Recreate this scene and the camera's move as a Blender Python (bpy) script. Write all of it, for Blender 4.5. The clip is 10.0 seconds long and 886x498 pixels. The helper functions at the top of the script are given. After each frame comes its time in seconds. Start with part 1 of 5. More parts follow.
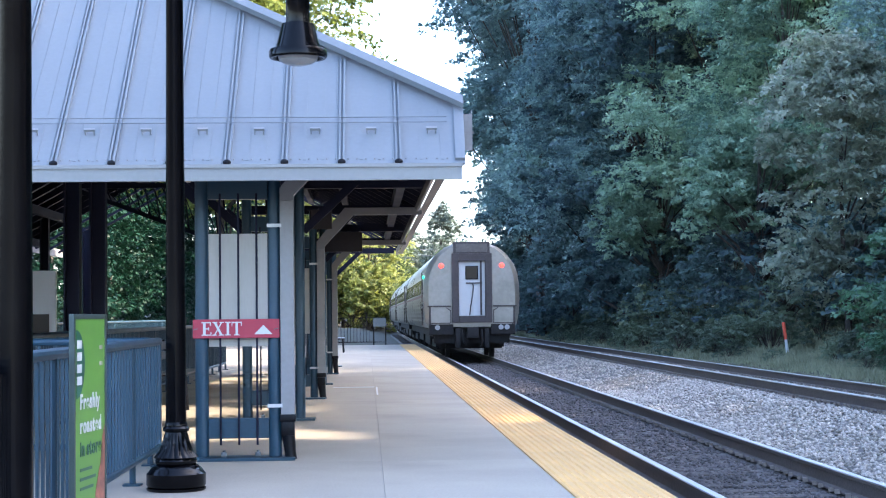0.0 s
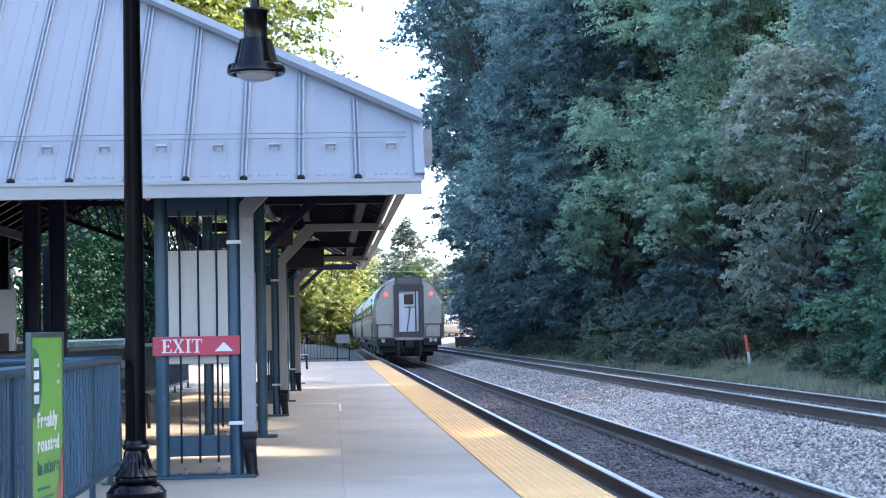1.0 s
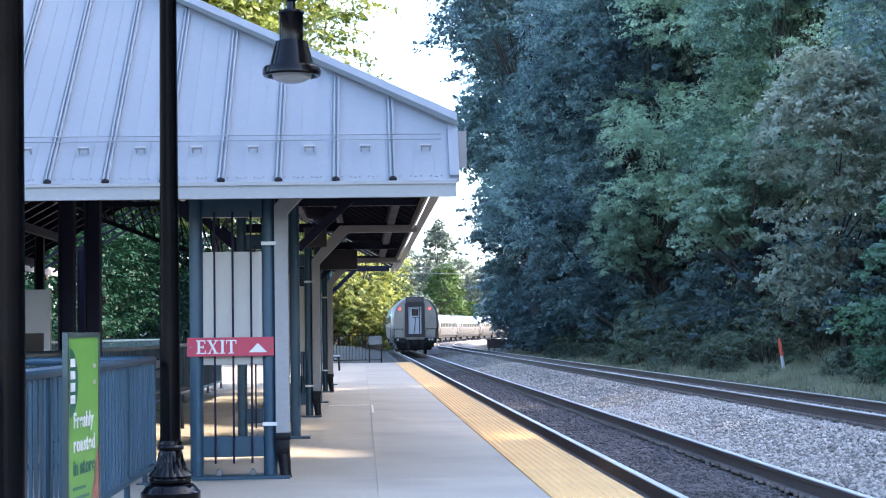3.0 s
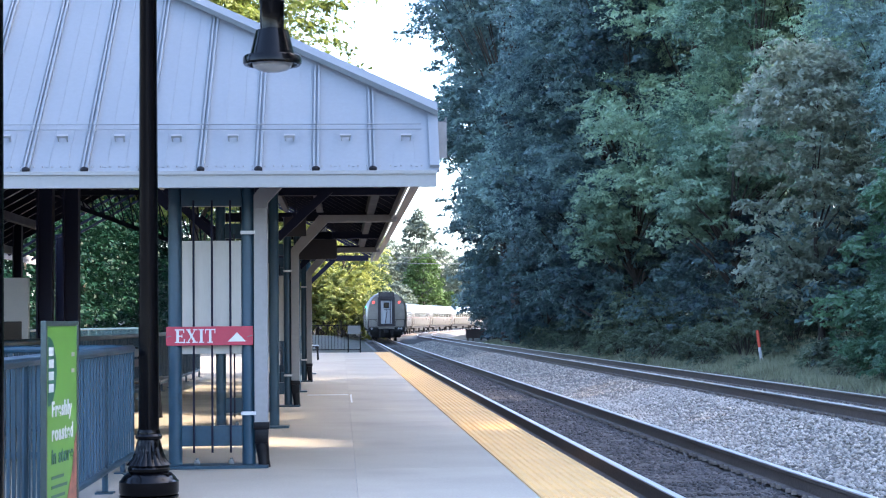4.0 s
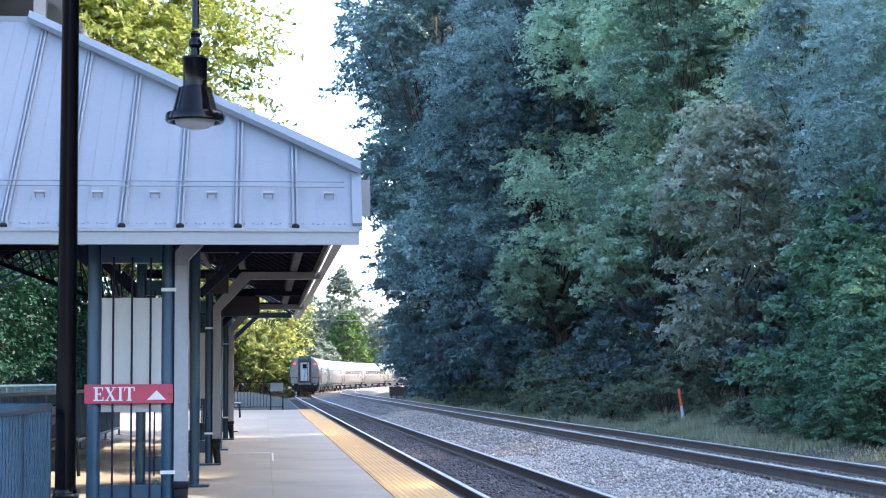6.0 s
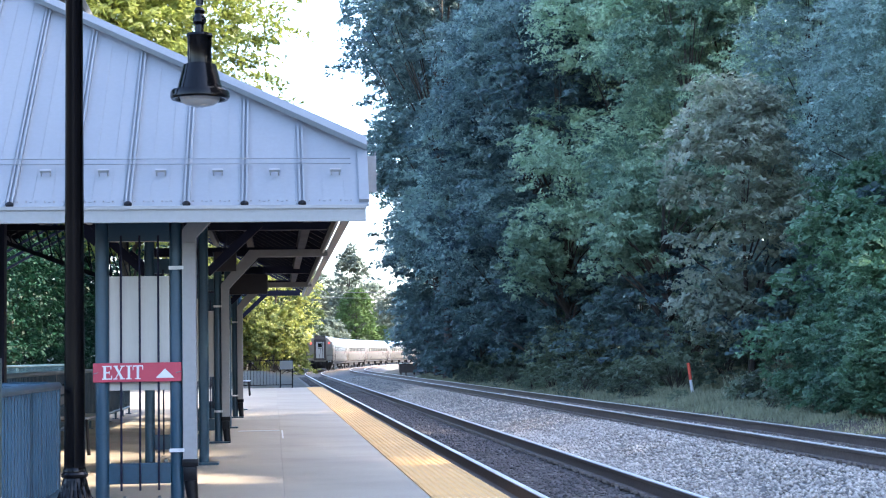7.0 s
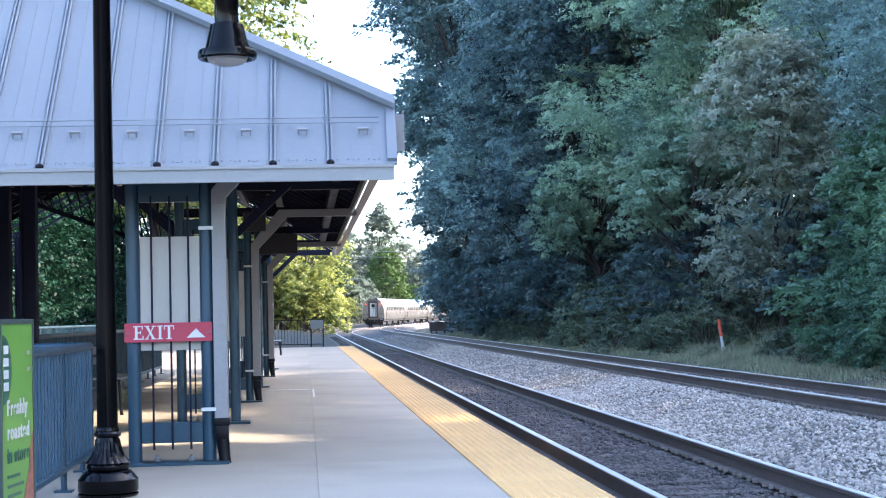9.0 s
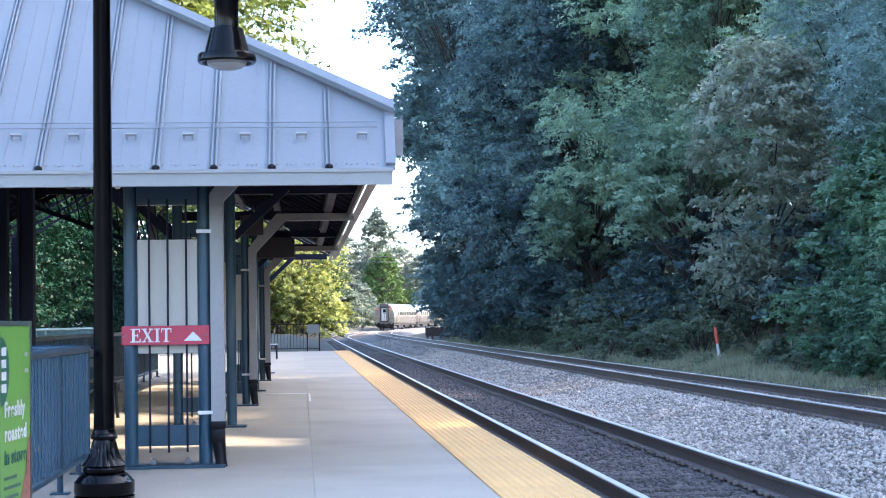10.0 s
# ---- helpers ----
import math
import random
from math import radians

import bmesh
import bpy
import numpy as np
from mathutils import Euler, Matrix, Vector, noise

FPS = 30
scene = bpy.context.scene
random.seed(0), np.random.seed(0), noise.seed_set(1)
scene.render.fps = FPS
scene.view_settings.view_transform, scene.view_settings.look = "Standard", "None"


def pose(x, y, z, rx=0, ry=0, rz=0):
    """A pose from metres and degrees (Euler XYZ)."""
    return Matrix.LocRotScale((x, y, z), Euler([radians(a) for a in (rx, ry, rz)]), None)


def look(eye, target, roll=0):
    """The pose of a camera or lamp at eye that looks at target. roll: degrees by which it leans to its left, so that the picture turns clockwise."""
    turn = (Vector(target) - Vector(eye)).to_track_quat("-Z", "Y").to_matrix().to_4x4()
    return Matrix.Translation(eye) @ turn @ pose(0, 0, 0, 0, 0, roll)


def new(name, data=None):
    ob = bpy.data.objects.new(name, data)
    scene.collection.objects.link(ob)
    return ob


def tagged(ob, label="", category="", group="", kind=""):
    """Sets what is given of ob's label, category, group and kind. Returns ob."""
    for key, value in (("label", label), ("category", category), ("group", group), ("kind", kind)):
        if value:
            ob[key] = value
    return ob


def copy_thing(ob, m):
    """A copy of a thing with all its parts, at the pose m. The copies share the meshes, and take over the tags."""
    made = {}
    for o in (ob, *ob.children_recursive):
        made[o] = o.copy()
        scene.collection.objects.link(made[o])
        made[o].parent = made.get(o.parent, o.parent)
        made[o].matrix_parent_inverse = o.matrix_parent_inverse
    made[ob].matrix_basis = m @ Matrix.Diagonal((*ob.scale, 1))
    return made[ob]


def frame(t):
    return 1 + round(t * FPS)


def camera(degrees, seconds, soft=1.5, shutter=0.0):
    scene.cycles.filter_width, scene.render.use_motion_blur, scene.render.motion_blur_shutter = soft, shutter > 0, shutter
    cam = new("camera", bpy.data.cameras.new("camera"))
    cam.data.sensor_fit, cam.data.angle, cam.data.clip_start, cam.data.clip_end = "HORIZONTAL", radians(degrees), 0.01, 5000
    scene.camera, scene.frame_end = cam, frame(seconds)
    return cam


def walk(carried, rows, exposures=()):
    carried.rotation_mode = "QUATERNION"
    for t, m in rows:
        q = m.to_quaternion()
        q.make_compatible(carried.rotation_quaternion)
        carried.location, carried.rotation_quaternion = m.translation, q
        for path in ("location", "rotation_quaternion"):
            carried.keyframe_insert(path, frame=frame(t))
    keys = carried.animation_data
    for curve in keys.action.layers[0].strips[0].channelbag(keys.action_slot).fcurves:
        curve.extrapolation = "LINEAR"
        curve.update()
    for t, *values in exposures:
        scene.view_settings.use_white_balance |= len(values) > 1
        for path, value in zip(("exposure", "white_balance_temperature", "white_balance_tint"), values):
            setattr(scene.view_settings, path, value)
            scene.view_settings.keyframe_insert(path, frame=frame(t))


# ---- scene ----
cam = camera(30.26, 10.0, soft=1.1)
walk(cam, [
    (0, pose(-0.003, -0.003, 1.13, 92.323, 0.609, -2.65)),
    (0.5, pose(0.01, -0.016, 1.133, 92.611, 0.878, -2.802)),
    (1, pose(0.021, -0.001, 1.124, 92.853, 1.146, -3.904)),
    (1.5, pose(0.012, -0.005, 1.128, 93.048, 1.084, -3.783)),
    (2, pose(0.005, -0.005, 1.129, 93.157, 0.91, -2.779)),
    (3.5, pose(0.006, 0.01, 1.126, 92.731, 0.718, -2.9)),
    (4, pose(0.002, 0.007, 1.128, 92.581, 0.566, -3.532)),
    (4.5, pose(0.005, 0.011, 1.127, 92.686, 0.422, -4.094)),
    (5, pose(0.011, -0.009, 1.131, 93.313, 0.336, -4.923)),
    (5.5, pose(0.014, -0.015, 1.134, 94.251, 0.252, -5.863)),
    (5.7, pose(0.014, -0.011, 1.141, 94.572, 0.214, -6.107)),
    (6.8, pose(0.027, 0.026, 1.13, 94.099, 0.927, -6.06)),
    (7, pose(0.027, 0.026, 1.13, 93.747, 0.913, -5.863)),
    (7.5, pose(0.027, 0.021, 1.126, 92.958, 1.041, -5.22)),
    (8, pose(0.026, 0.035, 1.127, 92.544, 1.181, -4.836)),
    (8.5, pose(0.033, 0.019, 1.133, 92.351, 1.316, -4.744)),
    (9, pose(0.033, 0.02, 1.126, 92.322, 1.306, -4.804)),
    (9.5, pose(0.022, 0.03, 1.124, 92.379, 1.085, -4.891)),
    (10, pose(0.024, 0.01, 1.125, 92.502, 0.875, -4.938)),
], exposures=[(0, 3.06, 5800, 14), (10, 3.06, 5800, 14)])

# ---- light ----
SUN_EL, SUN_AZ = 36.0, 92.0   # degrees above the horizon, degrees from +y towards +x
world = bpy.data.worlds.new("world")
scene.world = world
world.use_nodes = True
wn = world.node_tree
sky = wn.nodes.new("ShaderNodeTexSky")
sky.sky_type, sky.sun_disc = "NISHITA", False
sky.sun_elevation, sky.sun_rotation = radians(SUN_EL), radians(SUN_AZ)
sky.air_density, sky.dust_density, sky.ozone_density = 1.0, 2.5, 1.0
wn.nodes["Background"].inputs[1].default_value = 0.15
wn.links.new(sky.outputs[0], wn.nodes["Background"].inputs[0])
sun_data = bpy.data.lights.new("sun", "SUN")
sun_data.energy, sun_data.angle, sun_data.color = 2.6, radians(0.55), (1.0, 0.81, 0.56)
sun_at = Vector((math.sin(radians(SUN_AZ)) * math.cos(radians(SUN_EL)), math.cos(radians(SUN_AZ)) * math.cos(radians(SUN_EL)), math.sin(radians(SUN_EL))))
sun = new("sun", sun_data)
sun.matrix_world = look(sun_at * 100, (0, 0, 0))


# ---- materials ----
def material(name, colour, rough=0.6, metal=0.0, vary=0.25, grain=40.0, blotch=2.0, bump=0.2, dirt=None, dirt_amount=0.3, stretch=(1, 1, 1), piece=0.0, coat=0.0, gloss=0.5, island=0.0):
    """A surface whose colour varies at two scales, with fine relief and stains."""
    m = bpy.data.materials.new(name)
    m.use_nodes = True
    t = m.node_tree
    n, l = t.nodes, t.links
    b = n["Principled BSDF"]
    co = n.new("ShaderNodeTexCoord")
    mp = n.new("ShaderNodeMapping")
    mp.inputs["Scale"].default_value = stretch
    l.new(co.outputs["Object"], mp.inputs[0])
    fine, wide = n.new("ShaderNodeTexNoise"), n.new("ShaderNodeTexNoise")
    fine.inputs["Scale"].default_value, fine.inputs["Detail"].default_value = grain, 4
    wide.inputs["Scale"].default_value, wide.inputs["Detail"].default_value = blotch, 5
    l.new(mp.outputs[0], fine.inputs[0])
    l.new(mp.outputs[0], wide.inputs[0])
    add = n.new("ShaderNodeMath")
    add.operation = "ADD"
    l.new(fine.outputs[0], add.inputs[0])
    l.new(wide.outputs[0], add.inputs[1])
    rng = n.new("ShaderNodeMapRange")
    rng.inputs[1].default_value, rng.inputs[2].default_value = 0.7, 1.3
    rng.inputs[3].default_value, rng.inputs[4].default_value = 1 - vary, 1 + vary
    l.new(add.outputs[0], rng.inputs[0])
    val = rng.outputs[0]
    if island:
        geo = n.new("ShaderNodeNewGeometry")
        ir = n.new("ShaderNodeMapRange")
        ir.inputs[3].default_value, ir.inputs[4].default_value = 1 - island, 1 + island
        l.new(geo.outputs["Random Per Island"], ir.inputs[0])
        mi = n.new("ShaderNodeMath")
        mi.operation = "MULTIPLY"
        l.new(val, mi.inputs[0])
        l.new(ir.outputs[0], mi.inputs[1])
        val = mi.outputs[0]
    if piece:
        info = n.new("ShaderNodeObjectInfo")
        pr = n.new("ShaderNodeMapRange")
        pr.inputs[3].default_value, pr.inputs[4].default_value = 1 - piece, 1 + piece
        l.new(info.outputs["Random"], pr.inputs[0])
        mu = n.new("ShaderNodeMath")
        mu.operation = "MULTIPLY"
        l.new(val, mu.inputs[0])
        l.new(pr.outputs[0], mu.inputs[1])
        val = mu.outputs[0]
    vm = n.new("ShaderNodeVectorMath")
    vm.operation = "SCALE"
    vm.inputs[0].default_value = colour
    l.new(val, vm.inputs["Scale"])
    out = vm.outputs[0]
    if dirt:
        st = n.new("ShaderNodeTexNoise")
        st.inputs["Scale"].default_value, st.inputs["Detail"].default_value = blotch * 0.6, 8
        l.new(co.outputs["Object"], st.inputs[0])
        sr = n.new("ShaderNodeMapRange")
        sr.inputs[1].default_value, sr.inputs[2].default_value = 0.5, 0.75
        sr.inputs[3].default_value, sr.inputs[4].default_value = 0, dirt_amount * 2
        l.new(st.outputs[0], sr.inputs[0])
        mx = n.new("ShaderNodeMix")
        mx.data_type = "RGBA"
        l.new(sr.outputs[0], mx.inputs[0])
        l.new(out, mx.inputs[6])
        mx.inputs[7].default_value = (*dirt, 1)
        out = mx.outputs[2]
    l.new(out, b.inputs["Base Color"])
    rr = n.new("ShaderNodeMapRange")
    rr.inputs[3].default_value, rr.inputs[4].default_value = max(0.02, rough - 0.1), min(1, rough + 0.1)
    l.new(wide.outputs[0], rr.inputs[0])
    l.new(rr.outputs[0], b.inputs["Roughness"])
    b.inputs["Metallic"].default_value = metal
    b.inputs["Coat Weight"].default_value = coat
    b.inputs["Specular IOR Level"].default_value = gloss
    if bump:
        bp = n.new("ShaderNodeBump")
        bp.inputs["Strength"].default_value, bp.inputs["Distance"].default_value = bump, 0.01
        l.new(fine.outputs[0], bp.inputs["Height"])
        l.new(bp.outputs[0], b.inputs["Normal"])
    return m


def leaf_material(name, dark, light, glow=0.35, gloss=0.4):
    """Leaves: colour by leaf and by tree, light passing through."""
    m = bpy.data.materials.new(name)
    m.use_nodes = True
    n, l = m.node_tree.nodes, m.node_tree.links
    b = n["Principled BSDF"]
    geo, info = n.new("ShaderNodeNewGeometry"), n.new("ShaderNodeObjectInfo")
    co, wide = n.new("ShaderNodeTexCoord"), n.new("ShaderNodeTexNoise")
    wide.inputs["Scale"].default_value, wide.inputs["Detail"].default_value = 0.55, 4
    l.new(co.outputs["Object"], wide.inputs[0])
    a = n.new("ShaderNodeMath")
    a.operation = "MULTIPLY_ADD"
    a.inputs[1].default_value = 0.3
    l.new(geo.outputs["Random Per Island"], a.inputs[0])
    l.new(wide.outputs[0], a.inputs[2])
    a2 = n.new("ShaderNodeMath")
    a2.operation = "MULTIPLY_ADD"
    a2.inputs[1].default_value = 0.55
    l.new(info.outputs["Random"], a2.inputs[0])
    l.new(a.outputs[0], a2.inputs[2])
    rg = n.new("ShaderNodeMapRange")
    rg.inputs[1].default_value, rg.inputs[2].default_value = 0.5, 1.25
    l.new(a2.outputs[0], rg.inputs[0])
    mx = n.new("ShaderNodeMix")
    mx.data_type = "RGBA"
    mx.inputs[6].default_value, mx.inputs[7].default_value = (*dark, 1), (*light, 1)
    l.new(rg.outputs[0], mx.inputs[0])
    l.new(mx.outputs[2], b.inputs["Base Color"])
    b.inputs["Roughness"].default_value = 0.48
    b.inputs["Specular IOR Level"].default_value = gloss
    tr, mix = n.new("ShaderNodeBsdfTranslucent"), n.new("ShaderNodeMixShader")
    l.new(mx.outputs[2], tr.inputs[0])
    mix.inputs[0].default_value = glow
    l.new(b.outputs[0], mix.inputs[1])
    l.new(tr.outputs[0], mix.inputs[2])
    l.new(mix.outputs[0], n["Material Output"].inputs[0])
    return m


def glowing(name, colour, strength):
    m = bpy.data.materials.new(name)
    m.use_nodes = True
    b = m.node_tree.nodes["Principled BSDF"]
    b.inputs["Base Color"].default_value = (*colour, 1)
    b.inputs["Emission Color"].default_value = (*colour, 1)
    b.inputs["Emission Strength"].default_value = strength
    return m


M = dict(
    concrete=material("concrete", (0.310, 0.272, 0.215), 0.8, 0, 0.16, 60, 0.9, 0.25, (0.19, 0.168, 0.14), 0.4, piece=0.07),
    kerb=material("platform_side", (0.2673, 0.2592, 0.243), 0.9, 0, 0.2, 30, 1.5, 0.4, (0.0972, 0.0891, 0.081), 0.4),
    yellow=material("tactile_yellow", (0.57, 0.338, 0.115), 0.7, 0, 0.1, 60, 1.2, 0.15, (0.405, 0.2916, 0.1296), 0.25, piece=0.05),
    rust=material("rail_steel_web", (0.1053, 0.081, 0.06885), 0.75, 0.2, 0.25, 30, 2, 0.4),
    fixing=material("rusty_fixings", (0.20, 0.168, 0.14), 0.8, 0.1, 0.3, 30, 2, 0.3),
    shine=material("rail_head_steel", (0.56, 0.55, 0.55), 0.42, 1.0, 0.1, 30, 1.5, 0.05, stretch=(1, 0.05, 1)),
    tie=material("creosoted_timber", (0.062, 0.052, 0.044), 0.9, 0, 0.35, 20, 1.5, 0.6, stretch=(0.3, 3, 3), piece=0.25),
    ballast=material("ballast_bed", (0.094, 0.085, 0.076), 0.95, 0, 0.45, 22, 1.2, 1.0),
    stone=material("ballast_stone", (0.35, 0.312, 0.266), 0.9, 0, 0.25, 9, 1.0, 0.6, island=0.38),
    oily=material("oily_ballast", (0.072, 0.064, 0.062), 0.9, 0, 0.35, 20, 1.2, 0.8, island=0.35),
    soil=material("grassy_soil", (0.0567, 0.05022, 0.03402), 1.0, 0, 0.45, 6, 0.5, 0.6, (0.0405, 0.0486, 0.0243), 0.5),
    roof=material("pale_painted_metal", (0.168, 0.182, 0.194), 0.65, 0.0, 0.05, 30, 1.2, 0.04, (0.155, 0.166, 0.176), 0.12),
    fascia=material("grey_fascia_metal", (0.238, 0.24, 0.238), 0.5, 0.05, 0.05, 30, 1.5, 0.04, (0.2106, 0.2025, 0.1985), 0.12),
    gutter=material("grey_gutter_paint", (0.2349, 0.2268, 0.2268), 0.5, 0.05, 0.07, 30, 2, 0.05, (0.243, 0.2268, 0.2106), 0.15),
    blue=material("blue_paint", (0.0105, 0.042, 0.07), 0.42, 0.0, 0.12, 50, 2, 0.06, (0.0729, 0.1053, 0.1539), 0.15),
    navy=material("navy_steel_paint", (0.003, 0.004, 0.019), 0.65, 0.0, 0.15, 50, 2, 0.06, gloss=0.3),
    black=material("black_gloss_paint", (0.00162, 0.00162, 0.00243), 0.13, 0.0, 0.15, 60, 3, 0.03, gloss=0.17),
    iron=material("cast_iron_black", (0.002, 0.002, 0.004), 0.4, 0.0, 0.25, 60, 3, 0.2, gloss=0.2),
    cream=material("cream_panel", (0.37, 0.345, 0.30), 0.6, 0.0, 0.05, 30, 1.5, 0.05, (0.405, 0.3726, 0.324), 0.15, stretch=(3, 1, 0.5)),
    red=material("sign_red", (0.3402, 0.02268, 0.0486), 0.45, 0, 0.05, 40, 2, 0.02),
    white=material("white_paint", (0.5346, 0.5346, 0.5265), 0.5, 0, 0.04, 40, 2, 0.03, (0.486, 0.4698, 0.4455), 0.1),
    green=material("poster_green", (0.1174, 0.2673, 0.0405), 0.4, 0, 0.05, 10, 1.0, 0.0),
    green_dark=material("poster_dark_green", (0.0162, 0.0891, 0.0567), 0.4, 0, 0.05, 10, 1.0, 0.0),
    poster_red=material("poster_red_picture", (0.25, 0.085, 0.055), 0.4, 0, 0.55, 14, 7.0, 0.0),
    poster_frame=material("poster_frame_paint", (0.045, 0.065, 0.062), 0.4, 0.2, 0.1, 40, 3, 0.03),
    slat=material("grey_bench_slat", (0.2106, 0.2187, 0.2349), 0.5, 0, 0.15, 30, 2, 0.1),
    alu=material("dull_aluminium", (0.1377, 0.1458, 0.1458), 0.45, 0.5, 0.1, 40, 3, 0.05),
    brown=material("brown_board", (0.017, 0.012, 0.0135), 0.6, 0, 0.2, 20, 2, 0.1),
    steel=material("corrugated_stainless", (0.27, 0.255, 0.23), 0.3, 0.85, 0.08, 20, 1.0, 0.03, (0.324, 0.2997, 0.2754), 0.25),
    grime=material("grimy_underframe", (0.01296, 0.01215, 0.01296), 0.8, 0.1, 0.4, 15, 2, 0.4),
    door_frame=material("dark_end_frame", (0.06, 0.05, 0.05), 0.6, 0.3, 0.2, 20, 2, 0.1),
    stripe=material("faded_red_band", (0.2268, 0.1377, 0.1377), 0.5, 0.2, 0.1, 20, 1, 0.02),
    # Brown tone mixes shade on the car end with real weathering.
    end_steel=material("shaded_weathered_end_steel", (0.26, 0.245, 0.225), 0.36, 0.6, 0.12, 9, 0.9, 0.05, (0.11, 0.098, 0.086), 0.3),
    header=material("grey_header_paint", (0.11, 0.098, 0.09), 0.5, 0.3, 0.2, 12, 1.5, 0.05),
    pane=material("sky_lit_window_glass", (0.04, 0.042, 0.04), 0.15, 0.0, 0.1, 10, 1, 0.0),
    glass=material("dark_window_glass", (0.00972, 0.01134, 0.01458), 0.08, 0.0, 0.1, 10, 1, 0.0, gloss=0.25),
    lens=material("lamp_globe", (0.324, 0.3321, 0.3483), 0.1, 0.0, 0.05, 10, 1, 0.0),
    tail=glowing("tail_lamp_red", (1.0, 0.03, 0.018), 1.1),
    green_lamp=glowing("side_lamp_green", (0.05, 1.0, 0.35), 0.8),
    bark=material("bark", (0.0486, 0.0405, 0.03402), 0.95, 0, 0.35, 12, 1.5, 0.8, stretch=(3, 3, 0.5)),
    # The wood's bluish haze is mixed into this leaf colour.
    leaf_forest=leaf_material("haze_blue_forest_leaves", (0.06, 0.112, 0.124), (0.30, 0.425, 0.37), 0.45),
    # Shade low in the wood, put into a darker bluish leaf colour.
    leaf_wood_shade=leaf_material("shade_dark_forest_leaves", (0.02, 0.045, 0.066), (0.14, 0.225, 0.2), 0.4),
    leaf_light=leaf_material("light_forest_leaves", (0.115, 0.205, 0.15), (0.44, 0.585, 0.385), 0.45),
    leaf_olive=leaf_material("olive_forest_leaves", (0.14, 0.175, 0.14), (0.40, 0.45, 0.33), 0.42),
    # Sunlight on the tree over the roof is part of this colour.
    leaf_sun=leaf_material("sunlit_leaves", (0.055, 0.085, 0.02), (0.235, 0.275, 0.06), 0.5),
    leaf_creeper=leaf_material("creeper_leaves", (0.035, 0.09, 0.06), (0.15, 0.28, 0.15), 0.4),
    leaf_dome=leaf_material("dome_creeper_leaves", (0.045, 0.085, 0.035), (0.10, 0.155, 0.05), 0.25, 0.05),
    # Distance haze is put into the paleness of these leaves.
    leaf_hazy_far=leaf_material("haze_pale_far_leaves", (0.095, 0.12, 0.10), (0.17, 0.205, 0.15), 0.3, 0.08),
    # Shaded and sunlit tints of one foliage: the light is in the colour.
    leaf_shade=leaf_material("shade_tinted_leaves", (0.02, 0.045, 0.022), (0.11, 0.15, 0.05), 0.4),
    leaf_bright=leaf_material("sun_brightened_leaves", (0.11, 0.14, 0.036), (0.45, 0.475, 0.13), 0.48),
    # Near-black because the shade behind the canopy is put into the leaf colour.
    leaf_vine=leaf_material("shade_dark_vine_leaves", (0.004, 0.018, 0.012), (0.018, 0.066, 0.034), 0.2, 0.12),
    leaf_bank=leaf_material("bank_leaves", (0.04, 0.068, 0.05), (0.17, 0.225, 0.14), 0.35),
    leaf_scrub=leaf_material("scrub_leaves", (0.10, 0.12, 0.075), (0.34, 0.35, 0.22), 0.35),
    orange=material("orange_paint", (0.6075, 0.081, 0.0405), 0.5, 0, 0.06, 40, 2, 0.02),
)


# ---- mesh helpers ----
def part(name, bm, mat, parent, label=""):
    """Link a bmesh as ONE mesh object under a thing or a part."""
    me = bpy.data.meshes.new(name)
    bm.to_mesh(me)
    bm.free()
    me.materials.append(mat)
    if any(p.use_smooth for p in me.polygons):
        me.set_sharp_from_angle(angle=radians(32))
    ob = new(name, me)
    if parent is not None:
        ob.parent = parent
    if label:
        ob["label"] = label
    return ob


def piece(name, me, parent, m):
    """One of many alike pieces on a shared mesh."""
    ob = new(name, me)
    ob.parent = parent
    ob.matrix_basis = m
    return ob


def thing(name, label, category, group="", kind="", at=None):
    ob = new(name)
    if at is not None:
        ob.matrix_basis = at
    return tagged(ob, label, category, group, kind)


def box(bm, x0, x1, y0, y1, z0, z1, bevel=0.0):
    m = Matrix.Translation(((x0 + x1) / 2, (y0 + y1) / 2, (z0 + z1) / 2)) @ Matrix.Diagonal((x1 - x0, y1 - y0, z1 - z0, 1))
    r = bmesh.ops.create_cube(bm, size=1, matrix=m)
    if bevel:
        es = list({e for v in r["verts"] for e in v.link_edges})
        bmesh.ops.bevel(bm, geom=es, offset=bevel, segments=2, affect="EDGES", profile=0.6)
    return bm


def boxes(*rows, bevel=0.0):
    bm = bmesh.new()
    for r in rows:
        box(bm, *r, bevel=bevel)
    return bm


def tube(bm, points, radius, sides=10, cap=True):
    """A round bar through the points; radius may be a list."""
    pts = [Vector(p) for p in points]
    rs = radius if isinstance(radius, (list, tuple)) else [radius] * len(pts)
    rings = []
    up = None
    for i, p in enumerate(pts):
        d = (pts[min(i + 1, len(pts) - 1)] - pts[max(i - 1, 0)]).normalized()
        if up is None:
            up = Vector((0, 0, 1)) if abs(d.z) < 0.9 else Vector((1, 0, 0))
        a = d.cross(up).normalized()
        b = a.cross(d).normalized()
        up = b
        rings.append([bm.verts.new(p + (a * math.cos(2 * math.pi * k / sides) + b * math.sin(2 * math.pi * k / sides)) * rs[i]) for k in range(sides)])
    for r, s in zip(rings, rings[1:]):
        for k in range(sides):
            f = bm.faces.new((r[k], r[(k + 1) % sides], s[(k + 1) % sides], s[k]))
            f.smooth = True
    if cap:
        bm.faces.new(rings[0][::-1])
        bm.faces.new(rings[-1])
    bmesh.ops.recalc_face_normals(bm, faces=bm.faces[:])
    return bm


